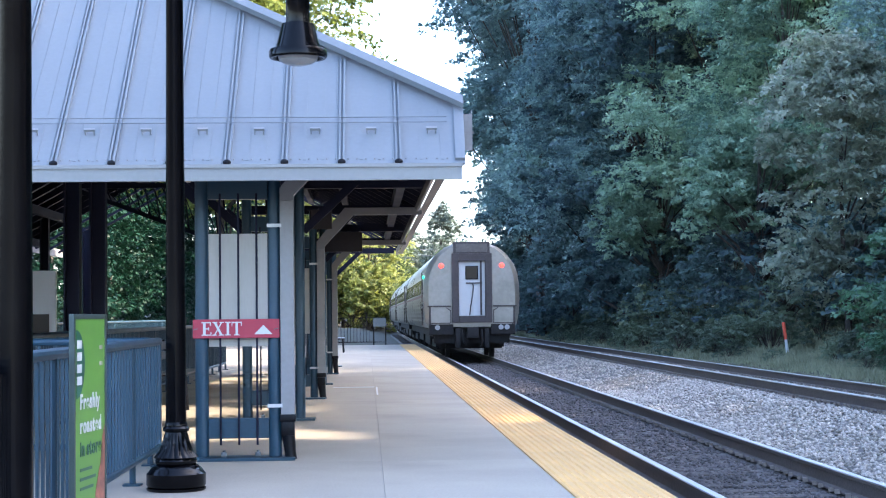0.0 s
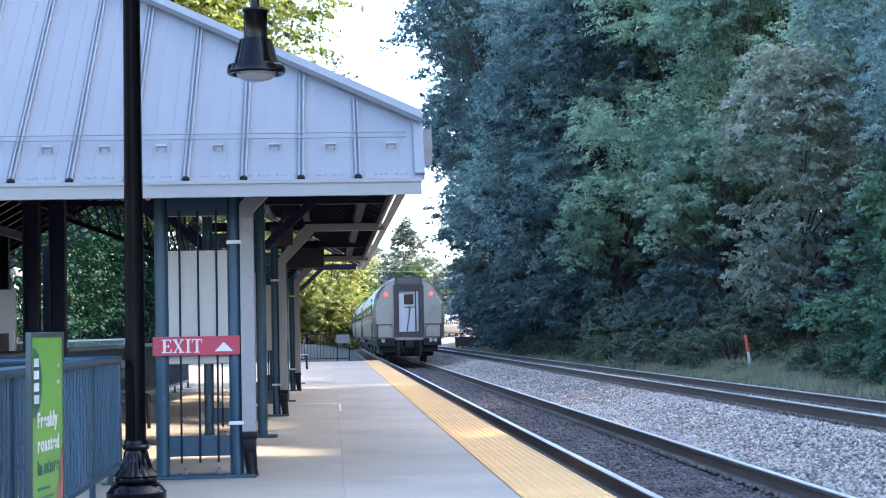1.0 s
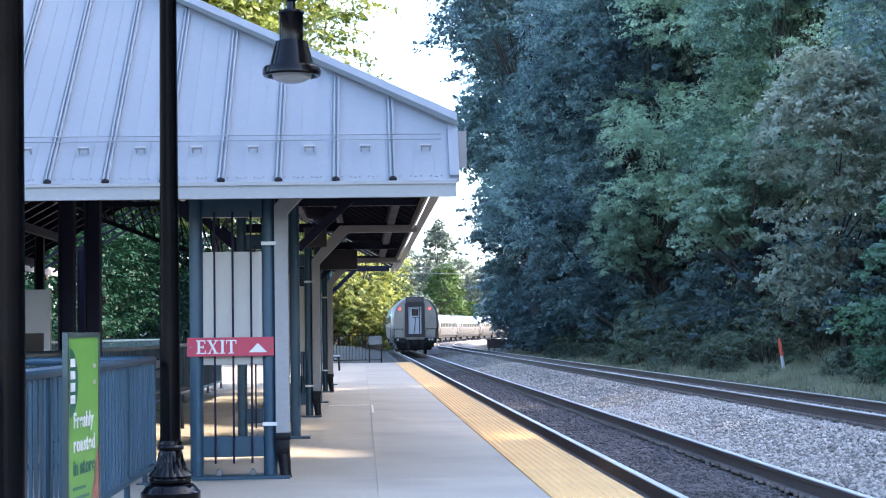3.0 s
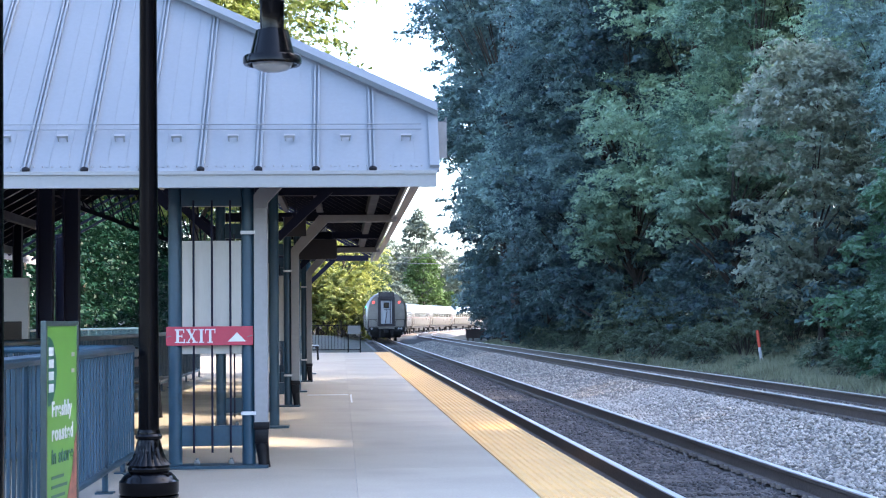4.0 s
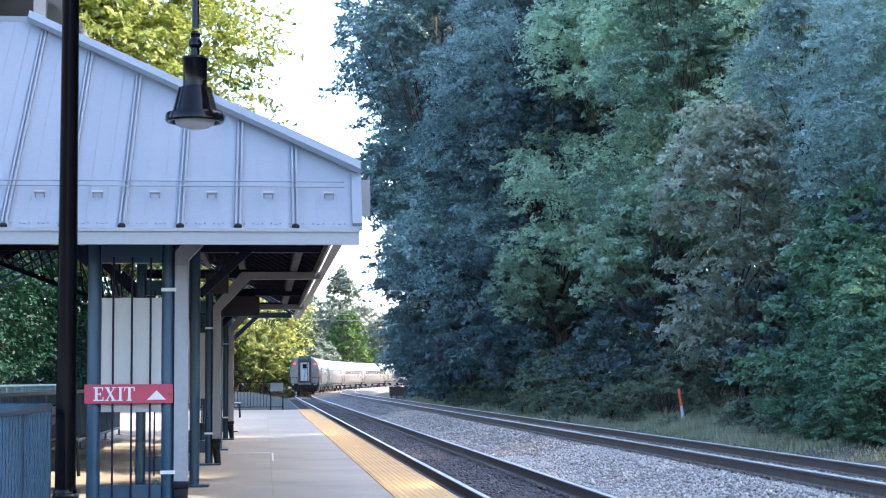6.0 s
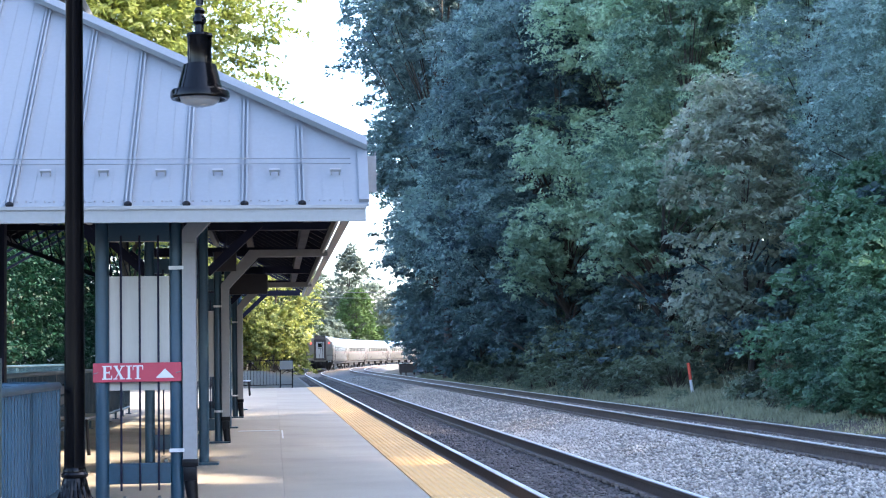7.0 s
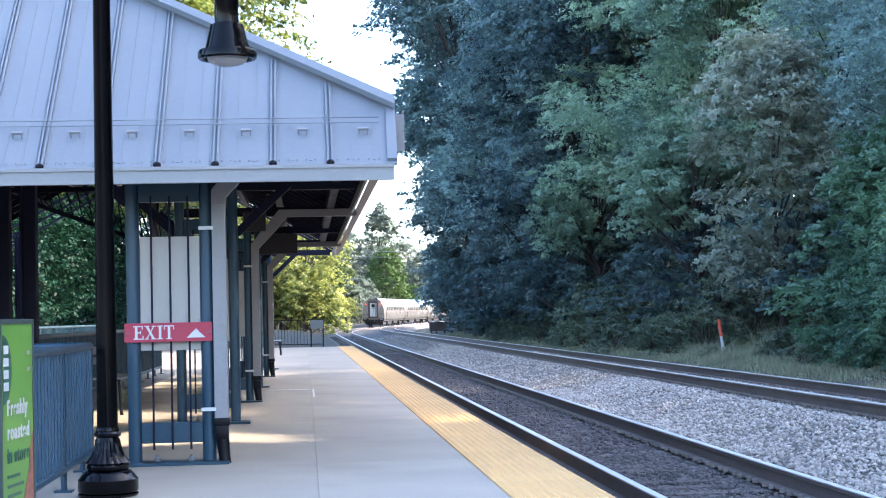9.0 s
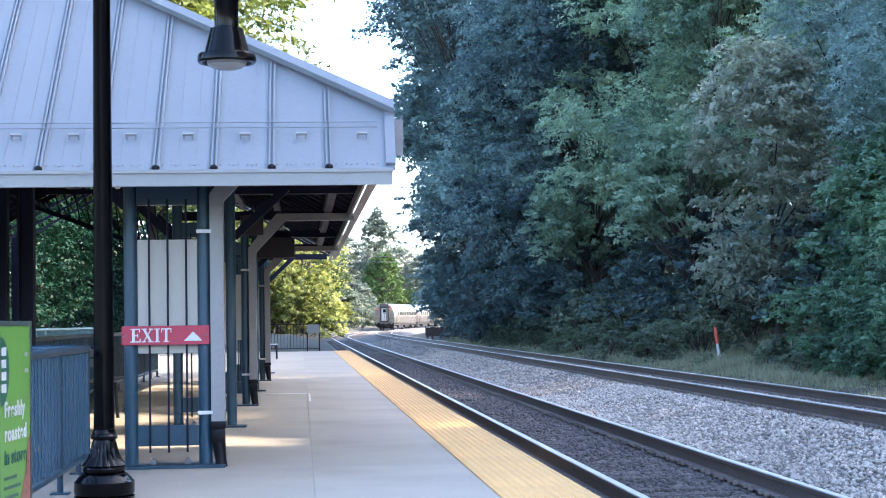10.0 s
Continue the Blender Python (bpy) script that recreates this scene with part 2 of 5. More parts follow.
def lathe(profile, sides=24, flutes=0, depth=0.0, x=0.0, y=0.0):
    """A turned shape from (radius, z) rows, upright at x, y."""
    bm = bmesh.new()
    rings = []
    for r, z, *fl in profile:
        ring = []
        for k in range(sides):
            a = 2 * math.pi * k / sides
            rr = r * (1 - (depth * (0.5 + 0.5 * math.cos(a * flutes)) if fl and fl[0] else 0))
            ring.append(bm.verts.new((x + rr * math.cos(a), y + rr * math.sin(a), z)))
        rings.append(ring)
    for p, q in zip(rings, rings[1:]):
        for k in range(sides):
            f = bm.faces.new((p[k], p[(k + 1) % sides], q[(k + 1) % sides], q[k]))
            f.smooth = True
    bm.faces.new(rings[0][::-1])
    bm.faces.new(rings[-1])
    bmesh.ops.recalc_face_normals(bm, faces=bm.faces[:])
    return bm


def beam(bm, a, b, w, h):
    """A rectangular bar from a to b, w across and h high."""
    a, b = Vector(a), Vector(b)
    d = b - a
    q = d.to_track_quat("Y", "Z")
    m = Matrix.LocRotScale((a + b) / 2, q, (w, d.length, h))
    bmesh.ops.create_cube(bm, size=1, matrix=m)
    return bm


def prism(bm, corners, thick):
    """A slab: the corners' polygon, thickened against its normal."""
    vs = [bm.verts.new(c) for c in corners]
    f = bm.faces.new(vs)
    f.normal_update()
    n = f.normal.copy()
    low = [bm.verts.new(Vector(c) - n * thick) for c in corners]
    bm.faces.new(low[::-1])
    for i in range(len(vs)):
        j = (i + 1) % len(vs)
        bm.faces.new((vs[i], low[i], low[j], vs[j]))
    bmesh.ops.recalc_face_normals(bm, faces=bm.faces[:])
    return bm


def mesh_from(name, verts, faces, mat, smooth=False):
    me = bpy.data.meshes.new(name)
    me.from_pydata(verts, [], faces)
    me.materials.append(mat)
    if smooth:
        me.polygons.foreach_set("use_smooth", [True] * len(me.polygons))
    return me


def fast_mesh(name, co, loops, per_face, mat):
    """A mesh from numpy arrays; every face has per_face corners."""
    me = bpy.data.meshes.new(name)
    n = len(loops) // per_face
    me.vertices.add(len(co))
    me.vertices.foreach_set("co", np.asarray(co, np.float32).ravel())
    me.loops.add(len(loops))
    me.loops.foreach_set("vertex_index", np.asarray(loops, np.int32))
    me.polygons.add(n)
    me.polygons.foreach_set("loop_start", np.arange(0, n * per_face, per_face, dtype=np.int32))
    me.update(calc_edges=True)
    me.materials.append(mat)
    return me


def writing(body, size, mat, parent, m, name="lettering", squeeze=1.0, bold=0.0):
    cu = bpy.data.curves.new(name, "FONT")
    cu.body, cu.size, cu.extrude, cu.offset, cu.space_character = body, size, 0.001, bold, 1.0
    tmp = bpy.data.objects.new(name, cu)
    me = bpy.data.meshes.new_from_object(tmp)
    bpy.data.objects.remove(tmp)
    me.materials.clear()
    me.materials.append(mat)
    ob = new(name, me)
    ob.parent = parent
    ob.matrix_basis = m @ Matrix.Diagonal((squeeze, 1, 1, 1))
    return ob


# ---- the lie of the land ----
BEND_Y, BEND_R = 140.5, 540.0       # the line runs straight to here, then bends right
TRACK_X, TRACK_Z = 3.46, -0.29      # centre and rail top of the platform track
TRACK2_X, TRACK2_Z = 7.75, -0.085
EDGE_X, END_Y = 1.885, 64.7          # platform edge and far end


def bend(y):
    return max(0.0, y - BEND_Y) ** 2 / (2 * BEND_R)


def rise(y):
    """The line climbs gently into the bend."""
    d = min(max(0.0, y - 140.0), 160.0)
    return d * d / 80000.0 + max(0.0, min(y, 480.0) - 300.0) * 0.003


def along(s, off=0.0):
    """Place and heading (degrees) s metres along the platform track, off to its right."""
    if s < BEND_Y:
        return TRACK_X + off, s, 0.0
    a = (s - BEND_Y) / BEND_R
    y = BEND_Y + BEND_R * math.sin(a)
    return TRACK_X + bend(y) + off * math.cos(a), y - off * math.sin(a), -math.degrees(a)


def ground_z(x, y):
    """Height of the open ground."""
    u = x - bend(min(y, 420))
    z = -0.62 + rise(y)
    if u > 10.3:
        z += 0.15 * (1 - math.exp(-(u - 10.3) / 1.0)) + 0.065 * (u - 10.3) + 0.2 * max(0.0, min(u, 45) - 14.0)
    if u < -7:
        z += min(3.0, 0.12 * (-7 - u))
    if y > END_Y and u < 1.5:
        z += min(1.0, 0.05 * (y - END_Y)) * min(1, (1.5 - u) / 3) * 0.6
    z += 0.12 * noise.noise(Vector((x * 0.25, y * 0.25, 3.1))) * min(1, max(0, abs(u - 4) - 6) / 3)
    return z


def span(*rows):
    out = []
    for a, b, step in rows:
        out += list(np.arange(a, b, step))
    return out


def ground():
    xs = span((-1600, -200, 200), (-200, -40, 20), (-40, -8, 2), (-8, 9, 1.7), (9, 26, 0.6), (26, 80, 4), (80, 300, 20), (300, 1700, 200))
    ys = span((-600, -40, 80), (-40, 20, 5), (20, 140, 1.2), (140, 330, 6), (330, 700, 40), (700, 3000, 300))
    vs = [(x, y, ground_z(x, y)) for y in ys for x in xs]
    w = len(xs)
    fs = [(j * w + i, j * w + i + 1, (j + 1) * w + i + 1, (j + 1) * w + i) for j in range(len(ys) - 1) for i in range(w - 1)]
    ob = new("ground", mesh_from("ground", vs, fs, M["soil"], True))
    tagged(ob, "brown-green grassy earth rising as a low bank beside the line", "ground", kind="structure")


ground()


def bed_z(u):
    """Cross-section of the ballast under both tracks."""
    t1, t2 = TRACK_Z - 0.215, TRACK2_Z - 0.2
    pts = [(1.95, t1 - 0.12), (2.2, t1 - 0.02), (4.85, t1), (5.4, t1 + 0.02), (6.3, t2 - 0.03), (6.6, t2), (9.3, t2), (9.7, t2 - 0.05), (11.0, -0.72)]
    return float(np.interp(u, [p[0] for p in pts], [p[1] for p in pts]))


def ballast():
    xs = list(np.arange(1.95, 11.01, 0.2))
    ys = span((-15, 8, 2), (8, 60, 0.25), (60, 140, 1), (140, 480, 6))
    vs = []
    for y in ys:
        for u in xs:
            n = noise.noise(Vector((u * 7, y * 7, 0))) * 0.014 + noise.noise(Vector((u * 1.3, y * 1.3, 5))) * 0.02
            vs.append((u + bend(y), y, bed_z(u) + rise(y) + n))
    w = len(xs)
    fs = [(j * w + i, j * w + i + 1, (j + 1) * w + i + 1, (j + 1) * w + i) for j in range(len(ys) - 1) for i in range(w - 1)]
    ob = new("ballast", mesh_from("ballast", vs, fs, M["ballast"], True))
    tagged(ob, "grey crushed-stone ballast under the two tracks", "ballast", kind="structure")


ballast()


def oily_bed():
    """Dirty, trodden ballast between the rails of the platform track."""
    xs, ys = list(np.arange(2.0, 4.12, 0.15)), span((6, 60, 0.25), (60, 134, 1))
    w = len(xs)
    vs = [(u, y, bed_z(u) + 0.004 + 0.022 * noise.noise(Vector((u * 6, y * 6, 1))) + (0.0 if 2.05 < u < 4.05 else -0.05)) for y in ys for u in xs]
    fs = [(j * w + i, j * w + i + 1, (j + 1) * w + i + 1, (j + 1) * w + i) for j in range(len(ys) - 1) for i in range(w - 1)]
    tagged(new("dirty_ballast", mesh_from("dirty_ballast", vs, fs, M["oily"], True)), "dark oily ballast between the rails of the platform track", "ballast", kind="structure")


oily_bed()


def stones(name, regions, mat, label, size):
    """Loose angular stones lying over the ballast."""
    rg = np.random.default_rng(5)
    base = np.array([(1, 0, 0), (-1, 0, 0), (0, 1, 0), (0, -1, 0), (0, 0, 1), (0, 0, -1)], float)
    tri = np.array([(0, 2, 4), (2, 1, 4), (1, 3, 4), (3, 0, 4), (2, 0, 5), (1, 2, 5), (3, 1, 5), (0, 3, 5)])
    co, lo, k = [], [], 0
    for x0, x1, y0, y1, n in regions:
        px = rg.uniform(x0, x1, n)
        # more of them where the camera passes near
        py = y0 + (y1 - y0) * rg.random(n) ** 1.5
        for i in range(n):
            s = size * rg.uniform(0.5, 1.35) * (1 + 0.012 * (py[i] - y0))
            v = base * rg.uniform(0.55, 1.1, (6, 3)) + rg.normal(0, 0.16, (6, 3))
            a = rg.uniform(0, 6.28)
            c, sn = math.cos(a), math.sin(a)
            v = v @ np.array([(c, sn, 0), (-sn, c, 0), (0, 0, 0.72)]) * s
            co.append(v + (px[i], py[i], bed_z(px[i]) + s * 0.25))
            lo.append(tri + k)
            k += 6
    me = fast_mesh(name, np.concatenate(co), np.concatenate(lo).ravel(), 3, mat)
    tagged(new(name, me), label, "ballast", kind="stuff")


stones("ballast_stones", [(4.5, 7.0, 9, 34, 22000), (4.5, 7.0, 30, 75, 9000), (4.5, 7.0, 70, 125, 4500), (8.6, 10.3, 22, 70, 5000), (7.3, 8.3, 18, 60, 3000)], M["stone"], "loose pale grey crushed stones between the tracks", 0.03)
stones("track_stones", [(2.7, 4.1, 9, 34, 8000), (2.7, 4.1, 34, 70, 5500), (2.0, 2.6, 9, 30, 2500)], M["oily"], "dark oily crushed stones between the rails", 0.035)


def rail_mesh(name, base_x, top, profile, mat, ys):
    vs, fs = [], []
    w = len(profile)
    for y in ys:
        for px, pz in profile:
            vs.append((base_x + px + bend(y), y, top + rise(y) + pz))
    for j in range(len(ys) - 1):
        for i in range(w):
            a, b = j * w + i, j * w + (i + 1) % w
            fs.append((a, b, b + w, a + w))
    return new(name, mesh_from(name, vs, fs, mat))


RAIL = [(-0.07, -0.185), (0.07, -0.185), (0.07, -0.17), (0.012, -0.15), (0.012, -0.05), (0.034, -0.04), (0.036, -0.012), (-0.036, -0.012), (-0.034, -0.04), (-0.012, -0.05), (-0.012, -0.15), (-0.07, -0.17)]
HEAD = [(-0.0365, -0.014), (0.0365, -0.014), (0.035, -0.003), (0.025, 0.0), (-0.025, 0.0), (-0.035, -0.003)]


def track(x, z, label, cant=0.0):
    ob = thing("railway_track", label, "track", "tracks", "structure")
    ys = span((-15, 133, 10), (133, 470, 4))
    for side in (-1, 1):
        top = z + cant * side
        r = rail_mesh("rail", x + side * 0.7525, top, RAIL, M["rust"], ys)
        r.parent = ob
        r["label"] = "rusty brown steel rail"
        h = rail_mesh("rail_head", x + side * 0.7525, top + 0.001, HEAD, M["shine"], ys)
        h.parent = r
        h["label"] = "shiny worn rail head"
    bm = boxes((-1.3, 1.3, -0.115, 0.115, -0.18, 0.0), bevel=0.012)
    me = bpy.data.meshes.new("sleeper")
    bm.to_mesh(me)
    bm.free()
    me.materials.append(M["tie"])
    rg = random.Random(int(x))
    for k in range(260):
        y = 7.0 + 0.53 * k
        piece("sleeper", me, ob, pose(x + bend(y) + rg.uniform(-0.04, 0.04), y + rg.uniform(-0.03, 0.03), z - 0.212 + rise(y) + rg.uniform(-0.012, 0.008), 0, 0, rg.uniform(-0.8, 0.8)))
    # spikes and anchors at the rail feet
    bm = bmesh.new()
    for k in range(110):
        y = 7.0 + 0.53 * k
        for side in (-1, 1):
            for e in (-1, 1):
                for d in (-0.1, 0.1):
                    xx = x + side * 0.7525 + e * 0.095
                    zz = z + cant * side
                    bmesh.ops.create_cube(bm, size=1, matrix=Matrix.Translation((xx, y + d, zz - 0.165)) @ Matrix.Diagonal((0.045, 0.024, 0.04, 1)))
    tagged(part("rail_fixings", bm, M["fixing"], ob, "small rusty spikes and anchors"), kind="stuff")
    return ob


track(TRACK_X, TRACK_Z, "railway track with worn rails on dark timber sleepers by the platform")
track(TRACK2_X, TRACK2_Z, "second railway track with rusty rails near the wooded bank", -0.02)


def platform():
    ob = thing("platform", "long pale grey concrete platform with straight joints", "platform", kind="structure")
    part("platform_base", boxes((-7.2, EDGE_X - 0.06, -12, END_Y - 0.02, -0.9, -0.007), bevel=0.0), M["kerb"], ob, "stained concrete side wall")
    part("platform_nosing", boxes((EDGE_X - 0.3, EDGE_X - 0.005, -12, END_Y, -0.16, -0.012), bevel=0.01), M["kerb"], ob)
    cols = [(-7.2, -3.6), (-3.6, 0.10), (0.10, 1.27)]
    for x0, x1 in cols:
        bm = boxes((x0 + 0.0015, x1 - 0.0015, 0.0015, 3.0485, -0.14, 0.0), bevel=0.002)
        me = bpy.data.meshes.new("concrete_slab")
        bm.to_mesh(me)
        bm.free()
        me.materials.append(M["concrete"])
        for k in range(25):
            y = -11.55 + 3.05 * k
            if y + 3.05 <= END_Y + 0.2:
                piece("concrete_slab", me, ob, pose(0, y, 0))
    part("paint_mark", boxes((0.125, 0.15, 23.6, 26.2, 0.0005, 0.004)), M["white"], ob, "worn white paint line")
    part("paint_mark", boxes((-0.55, 0.1, 26.1, 26.3, 0.0005, 0.004)), M["white"], ob, "worn white paint line")
    # tactile tiles along the edge
    strip = thing("tactile_strip", "yellow tactile paving tiles with raised domes along the platform edge", "paving", kind="structure")
    bm = boxes((1.275, 1.88, 0.003, 0.607, -0.012, 0.006), bevel=0.003)
    for i in range(10):
        for j in range(10):
            cx, cy = 1.308 + 0.06 * i, 0.035 + 0.06 * j
            top = [bm.verts.new((cx + 0.008 * a, cy + 0.008 * b, 0.0115)) for a, b in ((-1, -1), (1, -1), (1, 1), (-1, 1))]
            low = [bm.verts.new((cx + 0.014 * a, cy + 0.014 * b, 0.006)) for a, b in ((-1, -1), (1, -1), (1, 1), (-1, 1))]
            bm.faces.new(top)
            for q in range(4):
                bm.faces.new((low[q], low[(q + 1) % 4], top[(q + 1) % 4], top[q]))
    me = bpy.data.meshes.new("tactile_tile")
    bm.to_mesh(me)
    bm.free()
    me.materials.append(M["yellow"])
    for k in range(115):
        y = -5.5 + 0.61 * k
        if y + 0.61 < END_Y + 0.1:
            piece("tactile_tile", me, strip, pose(0, y, 0))


platform()

# ---- the station canopy ----
CX = -3.2                       # centre line of the canopy
EAVE_X, EAVE_Z = 0.74, 2.772     # side eave
FRONT_Y, FRONT_Z = 12.2, 2.27   # front eave
PITCH = math.tan(radians(42))
RIDGE_X, RIDGE_Y, RIDGE_Z = -2.03, 14.46, 4.30
BACK_Y = 38.6
ROOF_END = 34.4                 # past this the rafters stand open
FRAMES_Y = [13.16, 18.1, 22.7, 27.5, 32.4, 37.2]
PAIR_X = (-1.32, -0.74)


def front_plane(x, z):
    return (x, FRONT_Y + (z - FRONT_Z) / PITCH, z)


def hip_z(x):
    """Height of the slanting upper edge of the front slope."""
    x = abs(x - CX)
    half = EAVE_X - CX
    top = RIDGE_X - CX
    if x <= top:
        return RIDGE_Z
    return EAVE_Z + (RIDGE_Z - EAVE_Z) * (half - x) / (half - top)


def canopy():
    ob = thing("station_canopy", "platform canopy with pale blue-grey standing-seam metal roof and dark steel frame", "canopy", kind="structure")
    half = EAVE_X - CX
    seam = 0.4255
    xs = [EAVE_X]
    x = 0.243
    while x > CX - half:
        xs.append(x)
        x -= seam
    xs.append(CX - half)
    n = Vector((0, -math.sin(radians(42)), math.cos(radians(42))))
    for a, b in zip(xs, xs[1:]):
        bm = bmesh.new()
        stops = sorted({a, b, *(v for v in (RIDGE_X, 2 * CX - RIDGE_X) if b < v < a)})
        top = [front_plane(v, hip_z(v)) for v in stops][::-1]
        prism(bm, [front_plane(b, FRONT_Z), front_plane(a, FRONT_Z)] + top, 0.02)
        # two shallow stiffening ribs in each pan
        if a - b > 0.3:
            for q in (0.34, 0.66):
                xx = a + (b - a) * q
                z1 = hip_z(xx) - 0.05
                beam(bm, Vector(front_plane(xx, FRONT_Z + 0.03)) + n * 0.001, Vector(front_plane(xx, z1)) + n * 0.001, 0.022, 0.006)
        part("roof_panel", bm, M["roof"], ob)
        # standing seam with a dark end plug
        if a != EAVE_X:
            bm = bmesh.new()
            for dx, w, h in ((0.016, 0.016, 0.026), (-0.016, 0.014, 0.02), (-0.04, 0.007, 0.008)):
                beam(bm, Vector(front_plane(a + dx, FRONT_Z + 0.005)) + n * h / 2, Vector(front_plane(a + dx, hip_z(a) - 0.02)) + n * h / 2, w, h)
            part("roof_seam", bm, M["roof"], ob)
            p = Vector(front_plane(a, FRONT_Z)) + Vector((0, -0.012, 0.012))
            bm = bmesh.new()
            bmesh.ops.create_uvsphere(bm, u_segments=10, v_segments=6, radius=0.032, matrix=Matrix.Translation(p) @ Matrix.Diagonal((1, 0.5, 0.75, 1)))
            part("seam_plug", bm, M["iron"], ob, "black seam end plug")
        # snow guard in the middle of the pan
        if a - b > 0.3:
            c = Vector(front_plane((a + b) / 2 + 0.01, FRONT_Z + 0.245))
            q = n.to_track_quat("Z", "X").to_matrix().to_4x4()
            bm = boxes((-0.04, 0.04, 0.0, 0.02, 0.034, 0.055), (-0.036, -0.028, 0.002, 0.018, 0.0, 0.036), (0.028, 0.036, 0.002, 0.018, 0.0, 0.036))
            bmesh.ops.transform(bm, matrix=Matrix.Translation(c + n * 0.006) @ Euler((radians(42), 0, 0)).to_matrix().to_4x4(), verts=bm.verts[:])
            part("snow_guard", bm, M["fascia"], ob, "small pale snow guard")
            # rivets along the eave
            bm = bmesh.new()
            for k in range(6):
                xx = b + (a - b) * (k + 0.7) / 6.4
                c = Vector(front_plane(xx, FRONT_Z + 0.035)) + n * 0.002
                bmesh.ops.create_cube(bm, size=0.012, matrix=Matrix.Translation(c))
            part("rivets", bm, M["gutter"], ob)
    # snow rail: two thin rods on clamps
    for dz in (0.30, 0.345):
        bm = bmesh.new()
        p, q = Vector(front_plane(CX - half + 0.05, FRONT_Z + dz)) + n * 0.06, Vector(front_plane(EAVE_X - 0.12, FRONT_Z + dz)) + n * 0.06
        tube(bm, [p, q], 0.005, 6)
        part("snow_rail", bm, M["roof"], ob, "thin snow rail rod")
    # hip cap along the slanting edge, and the ridge
    for s in (1, -1):
        mx = lambda v: CX + s * (v - CX)
        bm = bmesh.new()
        a, b = Vector(front_plane(EAVE_X + 0.015, EAVE_Z)), Vector(front_plane(RIDGE_X, RIDGE_Z))
        a.x, b.x = mx(a.x), mx(b.x)
        prism(bm, [a + n * 0.05, a + n * 0.05 + Vector((0, -0.085, -0.0765)), b + n * 0.05 + Vector((0, -0.085, -0.0765)), b + n * 0.05], 0.05)
        beam(bm, a + Vector((0, 0.03, 0.03)), b + Vector((0, 0.03, 0.03)), 0.07, 0.03)
        part("hip_cap", bm, M["roof"], ob)
        # corner trim
        bm = bmesh.new()
        p, q = Vector(front_plane(EAVE_X - 0.034, FRONT_Z + 0.02)), Vector(front_plane(EAVE_X - 0.018, EAVE_Z))
        p.x, q.x = mx(p.x), mx(q.x)
        beam(bm, p + n * 0.012, q + n * 0.012, 0.075, 0.03)
        part("corner_trim", bm, M["roof"], ob)
        # closing cheek under the corner
        bm = bmesh.new()
        x0 = mx(EAVE_X - 0.02)
        prism(bm, [(x0, FRONT_Y + 0.03, FRONT_Z), (x0, FRONT_Y + 0.66, FRONT_Z), (x0, FRONT_Y + 0.66, EAVE_Z), front_plane(x0, EAVE_Z - 0.02)], 0.02)
        part("cheek", bm, M["roof"], ob)
        # side slope of the roof
        bm = bmesh.new()
        c = [(mx(EAVE_X), FRONT_Y + 0.6, EAVE_Z), (mx(EAVE_X), ROOF_END, EAVE_Z), (mx(RIDGE_X), ROOF_END, RIDGE_Z), (mx(RIDGE_X), RIDGE_Y, RIDGE_Z)]
        prism(bm, c if s > 0 else c[::-1], 0.05)
        part("side_roof", bm, M["roof"], ob)
        # fascia board and gutter along the side eave
        part("side_fascia", boxes(sorted2(mx(EAVE_X - 0.05), mx(EAVE_X - 0.02)) + (FRONT_Y + 0.5, BACK_Y, EAVE_Z - 0.2, EAVE_Z - 0.055)), M["gutter"], ob)
        bm = bmesh.new()
        g0, g1 = mx(EAVE_X + 0.005), mx(EAVE_X + 0.105)
        y0 = FRONT_Y + 0.75
        for r in ((g0, g0 + s * 0.008, EAVE_Z - 0.13, EAVE_Z - 0.01), (g1 - s * 0.008, g1, EAVE_Z - 0.17, EAVE_Z - 0.01), (g0, g1, EAVE_Z - 0.18, EAVE_Z - 0.172)):
            box(bm, *sorted2(r[0], r[1]), y0, BACK_Y, r[2], r[3])
        box(bm, *sorted2(g0, g1), y0 - 0.006, y0, EAVE_Z - 0.335, EAVE_Z - 0.045)
        box(bm, *sorted2(g0 - s * 0.01, g1 + s * 0.01), y0 - 0.012, y0, EAVE_Z - 0.2, EAVE_Z - 0.185)
        part("gutter", bm, M["gutter"], ob, "grey box gutter with end plate")
    # front fascia in two steps
    bm = boxes((CX - half + 0.025, EAVE_X - 0.025, FRONT_Y - 0.03, FRONT_Y + 0.02, FRONT_Z - 0.125, FRONT_Z - 0.012))
    box(bm, CX - half + 0.02, EAVE_X - 0.02, FRONT_Y - 0.045, FRONT_Y + 0.02, FRONT_Z - 0.03, FRONT_Z - 0.004)
    part("front_fascia", bm, M["fascia"], ob, "pale grey front fascia")
    part("front_soffit", boxes((CX - half + 0.03, EAVE_X - 0.05, FRONT_Y + 0.02, FRONT_Y + 0.75, FRONT_Z - 0.06, FRONT_Z - 0.03)), M["navy"], ob)
    # flat ridge and raised lantern roof
    part("ridge_cap", boxes((2 * CX - RIDGE_X, RIDGE_X, RIDGE_Y - 0.03, BACK_Y, RIDGE_Z - 0.06, RIDGE_Z + 0.03)), M["roof"], ob)
